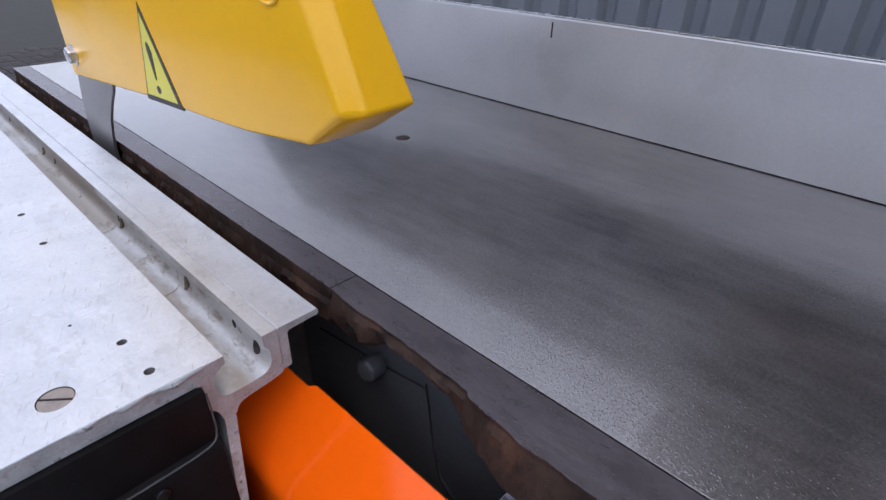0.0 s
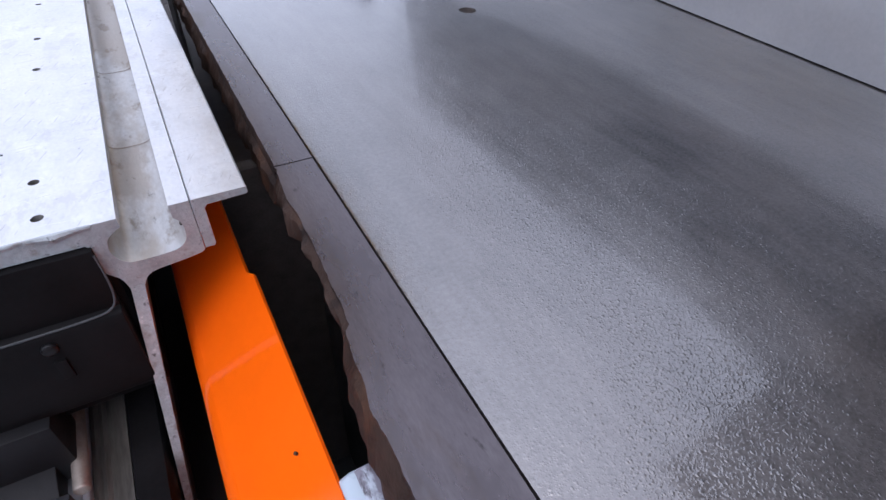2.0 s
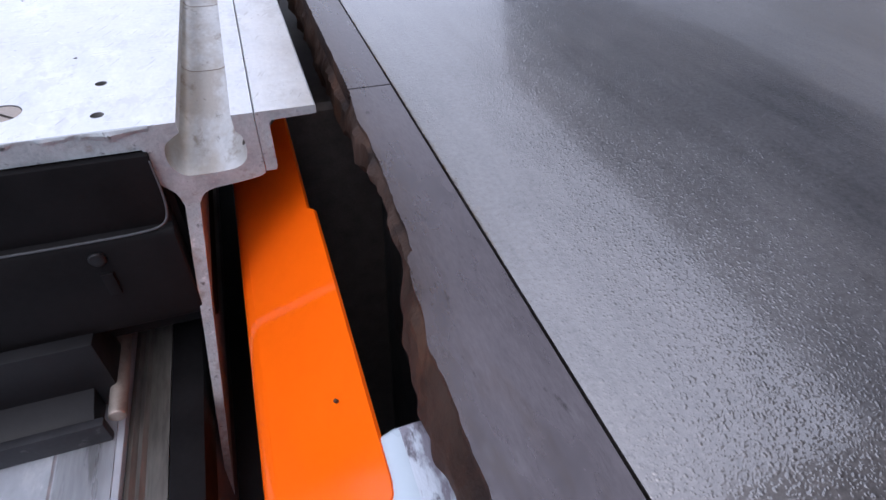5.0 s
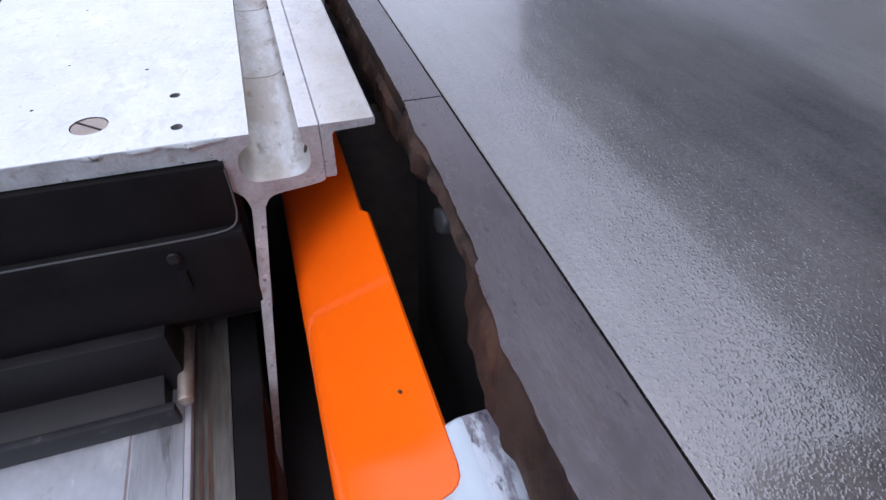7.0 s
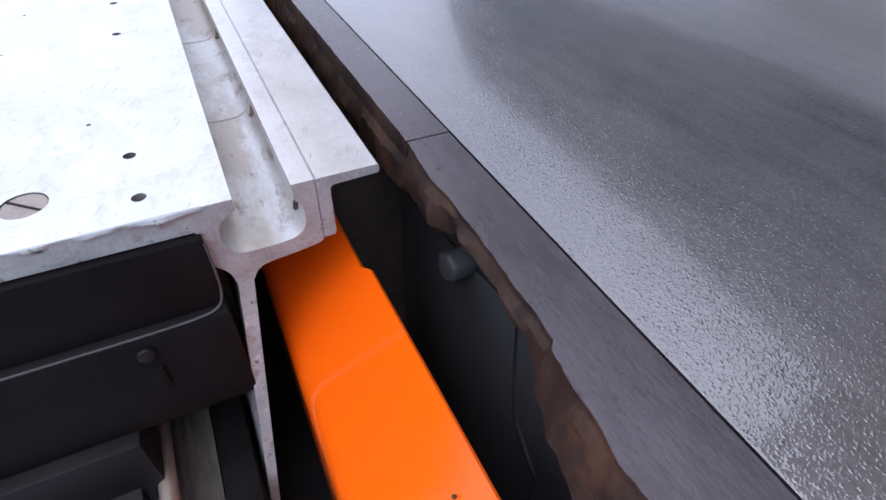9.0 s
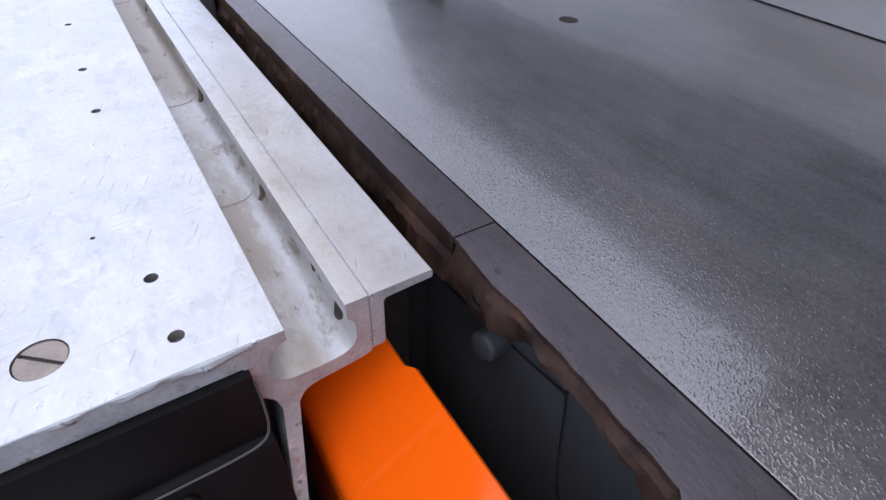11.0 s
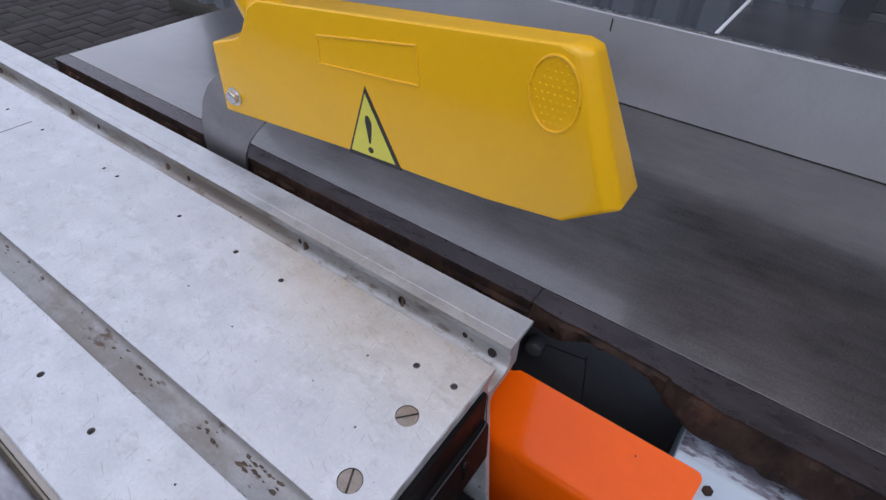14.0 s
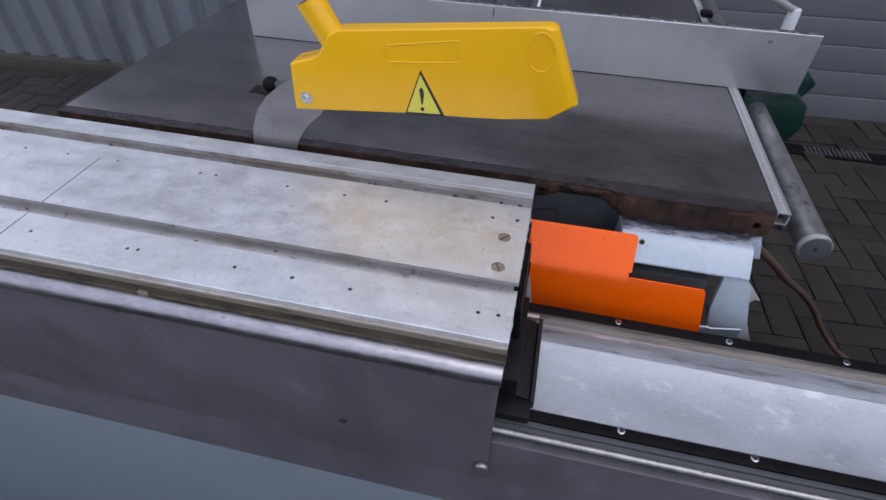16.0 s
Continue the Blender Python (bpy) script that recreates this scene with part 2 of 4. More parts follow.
BAR = material("scuffed_round_steel", (0.33, 0.325, 0.32), 0.36, 0.8, 0.35, 50, 300, 0.3, 0.0005,
               spots=[((0.1, 0.07, 0.05), 60, 0.62, 0.7), ((0.48, 0.48, 0.48), 90, 0.64, 0.5)])
LIP = material("worn_black_sheet", (0.022, 0.023, 0.026), 0.5, 0.0, 0.4, 30, 300, 0.3, 0.0006, spots=[((0.10, 0.10, 0.105), 60, 0.62, 0.6)], spec=0.2)
BRASS = material("slotted_screw_metal", (0.34, 0.29, 0.25), 0.45, 0.7, 0.3, 120, 900, 0.3, 0.0003)
# Dirt in slots and holes, and painted shade for deep gaps.
HOLE = material("dirty_shaded_recess", (0.085, 0.073, 0.068), 0.8, 0.0, 0.4, 60, 500, 0.2, 0.0005)
KNIFE = material("riving_knife_steel", (0.29, 0.28, 0.28), 0.4, 0.75, 0.25, 14, 250, 0.15, 0.0003,
                 spots=[((0.24, 0.13, 0.08), 26, 0.68, 0.6)])
GREEN = material("dark_green_paint", (0.006, 0.030, 0.023), 0.35, 0.0, 0.2, 20, 200, 0.15, 0.0006, coat=0.3)
WALLM = material("grey_corrugated_sheet", (0.165, 0.182, 0.208), 0.42, 0.1, 0.1, 3, 60, 0.1, 0.001,
                 spots=[((0.10, 0.105, 0.11), 2.2, 0.56, 0.5), ((0.10, 0.09, 0.06), 7, 0.72, 0.6)], stretch=(1, 1, 0.35))
# For walls out of view, dark so the steel reflects less light.
HOUSE = material("dark_unseen_wall", (0.085, 0.087, 0.093), 0.8, 0.0, 0.15, 3, 90, 0.4, 0.002)
DOORM = material("grey_garage_door", (0.17, 0.175, 0.19), 0.45, 0.0, 0.06, 3, 200, 0.15, 0.0006)
BRICK = material("worn_paving_brick", (0.034, 0.029, 0.0275), 0.8, 0.0, 0.35, 12, 160, 0.6, 0.002,
                 spots=[((0.034, 0.040, 0.022), 3, 0.55, 0.6), ((0.025, 0.022, 0.020), 9, 0.56, 0.5)], island=0.28, spec=0.25)
EARTH = material("mossy_joint_sand", (0.026, 0.025, 0.020), 0.9, 0.0, 0.4, 8, 120, 0.6, 0.003)
HOSE = material("brown_hose", (0.13, 0.075, 0.06), 0.5, 0.0, 0.2, 20, 200, 0.2, 0.0006)
TAPE = material("scale_tape", (0.50, 0.50, 0.49), 0.4, 0.3, 0.1, 30, 300, 0.1, 0.0003)
WHITE = material("white_plastic", (0.72, 0.74, 0.76), 0.4, 0.0, 0.08, 20, 200, 0.1, 0.0004)


# ---- mesh helpers ----
def thing(name, at, label, category, group="", kind=""):
    ob = new(name)
    ob.location = at
    ob.empty_display_size = 0.05
    return tagged(ob, label, category, group, kind)


def smooth(me, angle=35):
    bm = bmesh.new()
    bm.from_mesh(me)
    for f in bm.faces:
        f.smooth = True
    for e in bm.edges:
        if len(e.link_faces) == 2 and e.calc_face_angle(3.0) > radians(angle):
            e.smooth = False
    bm.to_mesh(me)
    bm.free()


def part(name, bm, mat, parent=None, label=""):
    """Links a bmesh, given in world metres, as one mesh object under a thing or part."""
    bmesh.ops.recalc_face_normals(bm, faces=bm.faces)
    me = bpy.data.meshes.new(name)
    bm.to_mesh(me)
    bm.free()
    smooth(me)
    me.materials.append(mat)
    ob = new(name, me)
    if parent:
        ob.parent = parent
        if parent.data is None:
            ob.matrix_parent_inverse = Matrix.Translation(-parent.location)
    return tagged(ob, label)


def bevelled(bm, width, segments=2):
    if width:
        edges = [e for e in bm.edges if len(e.link_faces) == 2 and e.calc_face_angle(0) > radians(25)]
        bmesh.ops.bevel(bm, geom=edges, offset=width, segments=segments, profile=0.6, affect="EDGES", clamp_overlap=True)
    return bm


def block(x0, x1, y0, y1, z0, z1, bev=0.001, bm=None):
    b = bmesh.new()
    m = Matrix.LocRotScale(((x0 + x1) / 2, (y0 + y1) / 2, (z0 + z1) / 2), None, (abs(x1 - x0), abs(y1 - y0), abs(z1 - z0)))
    bmesh.ops.create_cube(b, size=1, matrix=m)
    bevelled(b, bev)
    return merged(bm, b)


def merged(bm, b):
    if bm is None:
        return b
    me = bpy.data.meshes.new("tmp")
    b.to_mesh(me)
    b.free()
    bm.from_mesh(me)
    bpy.data.meshes.remove(me)
    return bm


def prism(outline, axis, a0, a1, bev=0.0, segments=2, bm=None, steps=1):
    """An outline in the two other axes, drawn out along an axis: y takes (x, z), x takes (y, z), z takes (x, y)."""
    b = bmesh.new()

    def at(p, a):
        return {"y": (p[0], a, p[1]), "x": (a, p[0], p[1]), "z": (p[0], p[1], a)}[axis]

    rings = [[b.verts.new(at(p, a0 + (a1 - a0) * k / steps)) for p in outline] for k in range(steps + 1)]
    for ra, rb in zip(rings, rings[1:]):
        for i in range(len(outline)):
            j = (i + 1) % len(outline)
            b.faces.new((ra[i], ra[j], rb[j], rb[i]))
    b.faces.new(rings[0])
    b.faces.new(rings[-1][::-1])
    bmesh.ops.recalc_face_normals(b, faces=b.faces)
    bevelled(b, bev, segments)
    return merged(bm, b)


def rod(p0, p1, r0, r1=None, seg=24, bev=0.0, bm=None):
    p0, p1 = Vector(p0), Vector(p1)
    r1 = r0 if r1 is None else r1
    b = bmesh.new()
    turn = (p1 - p0).to_track_quat("Z", "Y").to_matrix().to_4x4()
    bmesh.ops.create_cone(b, cap_ends=True, segments=seg, radius1=r0, radius2=r1, depth=(p1 - p0).length,
                          matrix=Matrix.Translation((p0 + p1) / 2) @ turn)
    if bev:
        edges = [e for e in b.edges if len(e.link_faces) == 2 and e.calc_face_angle(0) > radians(50)]
        bmesh.ops.bevel(b, geom=edges, offset=bev, segments=3, profile=0.5, affect="EDGES")
    return merged(bm, b)


def tube(points, r, seg=12, closed=False):
    """A round hose through points (Catmull-Rom)."""
    pts = [Vector(p) for p in points]
    path = []
    for i in range(len(pts) - 1):
        a, b_, c, d = pts[max(i - 1, 0)], pts[i], pts[i + 1], pts[min(i + 2, len(pts) - 1)]
        for k in range(10):
            t = k / 10
            path.append(0.5 * ((2 * b_) + (c - a) * t + (2 * a - 5 * b_ + 4 * c - d) * t * t + (3 * b_ - a - 3 * c + d) * t ** 3))
    path.append(pts[-1])
    b = bmesh.new()
    rings = []
    for i, p in enumerate(path):
        way = (path[min(i + 1, len(path) - 1)] - path[max(i - 1, 0)]).normalized()
        m = way.to_track_quat("Z", "Y").to_matrix()
        rings.append([b.verts.new(p + m @ Vector((r * math.cos(2 * math.pi * k / seg), r * math.sin(2 * math.pi * k / seg), 0))) for k in range(seg)])
    for ra, rb in zip(rings, rings[1:]):
        for i in range(seg):
            b.faces.new((ra[i], ra[(i + 1) % seg], rb[(i + 1) % seg], rb[i]))
    b.faces.new(rings[0])
    b.faces.new(rings[-1])
    return b


def carved(ob, cutter_bm, lining=None):
    """Cuts a bmesh out of an object's mesh for good."""
    me = bpy.data.meshes.new("cutter")
    bmesh.ops.recalc_face_normals(cutter_bm, faces=cutter_bm.faces)
    cutter_bm.to_mesh(me)
    cutter_bm.free()
    me.materials.append(lining or HOLE)
    cut = new("cutter", me)
    mod = ob.modifiers.new("cut", "BOOLEAN")
    mod.object, mod.operation, mod.solver, mod.material_mode = cut, "DIFFERENCE", "EXACT", "TRANSFER"
    bpy.context.view_layer.update()
    deps = bpy.context.evaluated_depsgraph_get()
    done = bpy.data.meshes.new_from_object(ob.evaluated_get(deps), preserve_all_data_layers=True, depsgraph=deps)
    ob.modifiers.clear()
    ob.data = done
    bpy.data.objects.remove(cut)
    smooth(done)
    return ob


TOP = 0.9

# ---- ground, walls and door of the yard ----
YAW = 3.5
WALL_TOP = 3.7


def yard_part(name, bm, mat, label="", parent=None):
    """A piece of the yard's building, whose line lies at a small angle to the saw."""
    bm.transform(Matrix.Translation((2.03, 0, 0)) @ pose(0, 0, 0, 0, 0, YAW) @ Matrix.Translation((-2.03, 0, 0)))
    return part(name, bm, mat, parent, label)


ground_bm = bmesh.new()
bmesh.ops.create_grid(ground_bm, x_segments=2, y_segments=2, size=400, matrix=Matrix.Translation((0, 0, -0.012)))
ground = tagged(part("ground", ground_bm, EARTH), "dark mossy sand bed of the brick-paved yard", "ground", kind="structure")


def corrugated(y0, y1, z0, z1, x, pitch, deep):
    outline = []
    y = y0
    while y < y1:
        outline += [(x, y), (x, y + pitch * 0.50), (x + deep, y + pitch * 0.64), (x + deep, y + pitch * 0.86)]
        y += pitch
    outline.append((x, y))
    outline += [(x + 0.09, y), (x + 0.09, y0)]
    return prism(outline, "z", z0, z1)


wall_east = yard_part("wall_east", corrugated(-0.10, 3.62, 0.06, WALL_TOP, 2.03, 0.172, 0.034), WALLM)
tagged(wall_east, "grey-blue trapezoidal metal sheet wall with dirty foot", "wall", kind="structure")
footing = yard_part("wall_footing", block(1.985, 2.12, -0.1, 3.7, -0.02, 0.075, 0.012), material(
    "dirty_concrete", (0.045, 0.043, 0.034), 0.85, 0, 0.4, 9, 140, 0.6, 0.002))
tagged(footing, "dirty dark concrete footing below the metal wall", "footing", kind="structure")
post = yard_part("wall_corner_trim", block(2.0, 2.40, -0.185, -0.1, 0.0, WALL_TOP, 0.004), material(
    "dark_flashing", (0.09, 0.095, 0.105), 0.5, 0.2, 0.2, 10, 200, 0.1, 0.0005))
tagged(post, "dark metal flashing at the wall's corner", "trim", kind="structure")

door = thing("door_1", (2.36, -2.2, 0), "grey ribbed sectional garage door, closed", "garage door", kind="structure")
RIB = 0.1325
K0 = -0.012
for k in range(19):
    yard_part("door_panel", prism([(2.335, K0 + k * RIB), (2.335, K0 - 0.008 + (k + 1) * RIB), (2.345, K0 - 0.002 + (k + 1) * RIB),
                                   (2.38, K0 + (k + 1) * RIB), (2.38, K0 + 0.001 + k * RIB), (2.345, K0 + 0.0005 + k * RIB)], "y", -4.6, -0.19, 0.002), DOORM, parent=door)
yard_part("door_seal", block(2.34, 2.375, -4.6, -0.19, -0.01, 0.03, 0.004), RUBBER, parent=door)
# Two unseen walls, tall and dark to dim reflections in the table.
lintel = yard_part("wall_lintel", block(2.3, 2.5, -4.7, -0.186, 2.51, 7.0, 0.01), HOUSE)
tagged(lintel, "unseen dark grey wall above the garage door, added to darken reflections", "wall", kind="structure")
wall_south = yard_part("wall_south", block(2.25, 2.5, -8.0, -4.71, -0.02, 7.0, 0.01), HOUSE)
tagged(wall_south, "unseen dark grey wall beside the door, added to darken reflections", "wall", kind="structure")
# Added out of view to cut the low sky light from -y.
wall_rear = yard_part("wall_rear", block(-9.0, 2.24, -4.0, -3.75, -0.02, 2.3, 0.01), DOORM)
tagged(wall_rear, "unseen low grey wall added to block light from behind", "wall", kind="structure")

# ---- saw table ----
table = thing("saw_table", (0.4, 0.23, 0.86), "wet dark ground-steel saw table with fine water drops", "saw table")
Y0, Y1 = -0.366, 0.905
top = part("tabletop", block(0.0432, 0.80, Y0, Y1, 0.862, TOP, 0.0012), STEEL, table)
cut = rod((0.264, 0.206, 0.85), (0.264, 0.206, 0.92), 0.0085, seg=28)
cut = prism([(0.172, 0.510), (0.204, 0.510), (0.222, 0.597), (0.184, 0.597)], "z", 0.85, 0.92, bm=cut)
carved(top, cut)
# Dark floor added so the openings look deep and shaded.
part("hole_floor", block(0.14, 0.30, 0.19, 0.60, 0.845, 0.86, 0), HOLE, table, "dark floor standing in for shade under the table's openings")


def strip_edge(y):
    """The worn outer edge of the strip: it stands out further towards the front."""
    xs = ((Y0, 0.0085), (-0.16, 0.0075), (-0.14, 0.010), (-0.121, 0.0125), (-0.12, 0.0150), (-0.09, 0.0165), (-0.05, 0.0178), (-0.012, 0.0172), (0.013, 0.0195), (Y1, 0.0195))
    for (a, xa), (b_, xb) in zip(xs, xs[1:]):
        if y <= b_:
            x = xa + (xb - xa) * (y - a) / (b_ - a)
            break
    else:
        x = xs[-1][1]
    return x + (0.0009 * noise.noise((y * 70, 0.2, 5)) + 0.0006 * noise.noise((y * 260, 2.2, 5))) * (1.0 if y < 0.02 else 0.5)


def edge_strip(y0, y1, z1, z0):
    n = int((y1 - y0) / 0.003)
    ys = [y0 + (y1 - y0) * k / n for k in range(n + 1)]
    return prism([(0.0422, y0), (0.0422, y1)] + [(strip_edge(y), y) for y in reversed(ys)], "z", z0, z1, 0.0)


for y_from, y_to, z_top, z_low in ((0.0132, Y1, TOP, 0.8885), (Y0, 0.0124, TOP - 0.0002, 0.8972)):
    strip = part("edge_strip", edge_strip(y_from, y_to, z_top, z_low), STRIP, table, "dark grey replaceable steel edge strip")
    strip.data.materials.append(RUST)
    for f in strip.data.polygons:
        if f.normal.x < -0.5:
            f.material_index = 1
part("table_rim", block(0.0425, 0.0432, Y0, Y1, 0.87, TOP - 0.003, 0), HOLE, table, "dark gap beside the strip")

def rusty_side():
    """The raw side of the table casting, lumpy, with a broken lower edge and an arched relief over the blade cover."""
    marks = ((Y0, 0.856), (-0.23, 0.848), (-0.165, 0.849), (-0.149, 0.852), (-0.126, 0.866), (-0.112, 0.877), (-0.098, 0.886), (-0.072, 0.889), (-0.056, 0.886),
             (-0.042, 0.880), (-0.030, 0.870), (-0.012, 0.864), (0.008, 0.866), (0.03, 0.862), (0.06, 0.856), (0.1, 0.853), (Y1, 0.855))

    def foot(y):
        for (a, za), (b_, zb) in zip(marks, marks[1:]):
            if y <= b_:
                z = za + (zb - za) * (y - a) / (b_ - a)
                break
        else:
            z = marks[-1][1]
        return min(z + 0.0034 * noise.noise((y * 33, 0.3, 0)) + 0.0011 * noise.noise((y * 97, 1.3, 0)), 0.8915)

    b = bmesh.new()
    rows = []
    n = 700
    for i in range(n + 1):
        y = Y0 + (Y1 - Y0) * i / n
        f, e = foot(y), strip_edge(y)
        top_z = 0.8970 if y < 0.0125 else 0.8883
        ring = []
        for k, (u, x) in enumerate(((0.0, 0.0006), (0.12, -0.0012), (0.35, -0.0028), (0.65, -0.0024), (0.9, 0.0008), (1.0, 0.006))):
            z = top_z + (f - top_z) * u
            j = noise.noise((y * 37, z * 90, 3.1)) * 0.0044 + noise.noise((y * 110, z * 190, 7.7)) * 0.0024
            ring.append(b.verts.new((e + x + (j if 0 < k else 0), y, z)))
        ring.append(b.verts.new((0.062, y, f + 0.0005)))
        ring.append(b.verts.new((0.062, y, top_z)))
        rows.append(ring)
    for ra, rb in zip(rows, rows[1:]):
        for i in range(8):
            j = (i + 1) % 8
            b.faces.new((ra[i], ra[j], rb[j], rb[i]))
    b.faces.new(rows[0])
    b.faces.new(rows[-1][::-1])
    return b


side = part("casting_side", rusty_side(), RUST, table, "rough rusty brown side of the cast table")
bores = None
for y, z, r in ((-0.012, 0.881, 0.0045), (-0.345, 0.8765, 0.0065)):
    bores = rod((-0.01, y, z), (0.034, y, z), r, seg=16, bm=bores)
carved(side, bores, INK)
front = block(0.062, 0.80, Y0 + 0.001, Y0 + 0.021, 0.845, 0.8615, 0.002)
part("casting_front", front, RUST, table, "rusty lower front rim")

extension = thing("extension_table", (1.1, -0.15, 0.86), "wet dark steel extension table behind the fence", "extension table")
part("tabletop", block(0.802, 1.2, Y0, 0.071, 0.866, TOP - 0.001, 0.0012), STEEL, extension)
part("edge_rail", block(0.802, 1.2, 0.0715, 0.079, 0.872, TOP + 0.0005, 0.001), WHITE, extension, "pale worn edge rail")
for x in (0.9, 1.12):
    part("bracket", block(x, x + 0.03, -0.36, 0.04, 0.80, 0.866, 0.003), DARK, extension)

# ---- machine body under the table ----
body = thing("machine_cabinet", (0.4, 0.2, 0.0), "pale grey-blue sheet-metal body of the panel saw", "machine cabinet")
part("cabinet", block(0.09, 0.74, -0.34, 0.76, 0.04, 0.862, 0.008), PALE, body)
part("plinth", block(0.11, 0.72, -0.31, 0.73, 0.0, 0.04, 0.002), DARK, body)
part("housing", block(0.060, 0.089, -0.20, 0.70, 0.30, 0.856, 0.003), HOUSING, body, "dark grey inner blade housing")
# Unseen sheet, coloured dark for the shade down in the slot.
part("housing", block(-0.05, 0.06, 0.13, 0.145, 0.30, 0.83, 0.002), HOLE, body, "dark sheet added across the blade housing as its deep shade")
part("inspection_plate", prism([(0.10, 0.79), (-0.003, 0.806), (-0.041, 0.8135), (-0.043, 0.812), (-0.058, 0.727), (-0.088, 0.700), (-0.088, 0.60), (0.10, 0.60)], "x", 0.0580, 0.0605, 0.0008), HOUSING, body,
     "dark plate with a fine gap round it")
part("plate_gap", tube([(0.0583, 0.10, 0.7908), (0.0583, -0.003, 0.8068), (0.0583, -0.0405, 0.8143), (0.0583, -0.0438, 0.8122), (0.0583, -0.0588, 0.727), (0.0583, -0.090, 0.699)], 0.0007, 6), INK, body, "fine dark gap beside the plate")
part("bolt", rod((0.040, 0.009, 0.8085), (0.059, 0.012, 0.8065), 0.0108, seg=6, bev=0.003), HOUSING, body, "dark hexagon bolt")
part("floor_tray", block(-0.06, 0.06, -0.2, 0.6, 0.30, 0.32, 0.002), DARK, body)
# Made-up tray hides the paving and keeps the slot dark.
part("dust_tray", block(-0.05, 0.06, 0.146, 0.851, 0.70, 0.712, 0.002), HOLE, body, "dark tray added as the shade under the blade slot")

casting = thing("rail_bracket", (0.0, -0.27, 0.72), "pale painted bracket beam with chipped paint", "bracket")
beam = prism([(-0.036, 0.800), (-0.0385, 0.8035), (-0.008, 0.8365), (-0.003, 0.8395), (0.010, 0.8395), (0.058, 0.835), (0.058, 0.78), (-0.010, 0.780)],
             "y", -0.354, -0.150, 0.003, 3, steps=1)
part("beam", beam, WHITEBLUE, casting)
# Thin layer of flaked paint with the casting's shadow coloured in.
part("flange", prism([(-0.0040, 0.8376), (0.001, 0.8403), (0.010, 0.8404), (0.058, 0.8360), (0.058, 0.8345), (0.010, 0.8390), (0.001, 0.8388)], "y", -0.352, -0.1515), FLAKED, casting, "flaked pale upper flange, table shade painted into its dark streaks")
part("bolt", rod((-0.012, -0.1835, 0.824), (-0.0165, -0.1835, 0.8305), 0.0046, seg=6, bev=0.0008), RUST, casting, "dark worn bolt head")
part("web", prism([(-0.400, 0.665), (-0.3953, 0.68), (-0.3751, 0.745), (-0.364, 0.785), (-0.354, 0.800), (-0.318, 0.800), (-0.3187, 0.787), (-0.3204, 0.729), (-0.3311, 0.6736), (-0.333, 0.665)], "x", -0.034, -0.022, 0.002), WHITEBLUE, casting,
     "pale grey web plate")
part("tab", prism([(-0.290, 0.62), (-0.290, 0.699), (-0.295, 0.7015), (-0.319, 0.7055), (-0.325, 0.7035), (-0.370, 0.7125), (-0.372, 0.62)], "x", -0.0605, -0.0578, 0.0006), PALE, casting, "bent grey tab")
part("tab_edge", tube([(-0.0592, -0.2925, 0.7005), (-0.0592, -0.306, 0.7038), (-0.0592, -0.319, 0.7062), (-0.0592, -0.325, 0.7042), (-0.0592, -0.347, 0.7085), (-0.0592, -0.370, 0.7130)], 0.0012, 6), WHITE, casting, "bare pale tab edge")
part("ear", prism([(-0.364, 0.782), (-0.3695, 0.778), (-0.3938, 0.7488), (-0.3849, 0.7491), (-0.3802, 0.7418), (-0.376, 0.731)], "x", -0.0215, -0.0195, 0.0006), TAPE, casting, "torn white sheet edge")
part("ear", prism([(-0.3887, 0.6948), (-0.3935, 0.6935), (-0.4153, 0.6494), (-0.400, 0.6502)], "x", -0.0215, -0.0195, 0.0006), TAPE, casting, "torn white sheet edge")
part("end_plate", prism([(-0.3545, 0.8353), (-0.3709, 0.8400), (-0.3838, 0.7976), (-0.3545, 0.7957)], "x", 0.026, 0.032, 0.001), WHITEBLUE, casting, "pale plate at the beam's end")
# Added dark plate paints the shade in the hollow below the beam.
part("shadow_plate", block(-0.03, 0.05, -0.30, -0.18, 0.66, 0.779, 0.002), DARK, casting, "dark plate standing in for shade behind the web")

cover = thing("blade_cover", (-0.05, -0.13, 0.70), "bright orange painted sheet-metal blade cover", "blade cover")


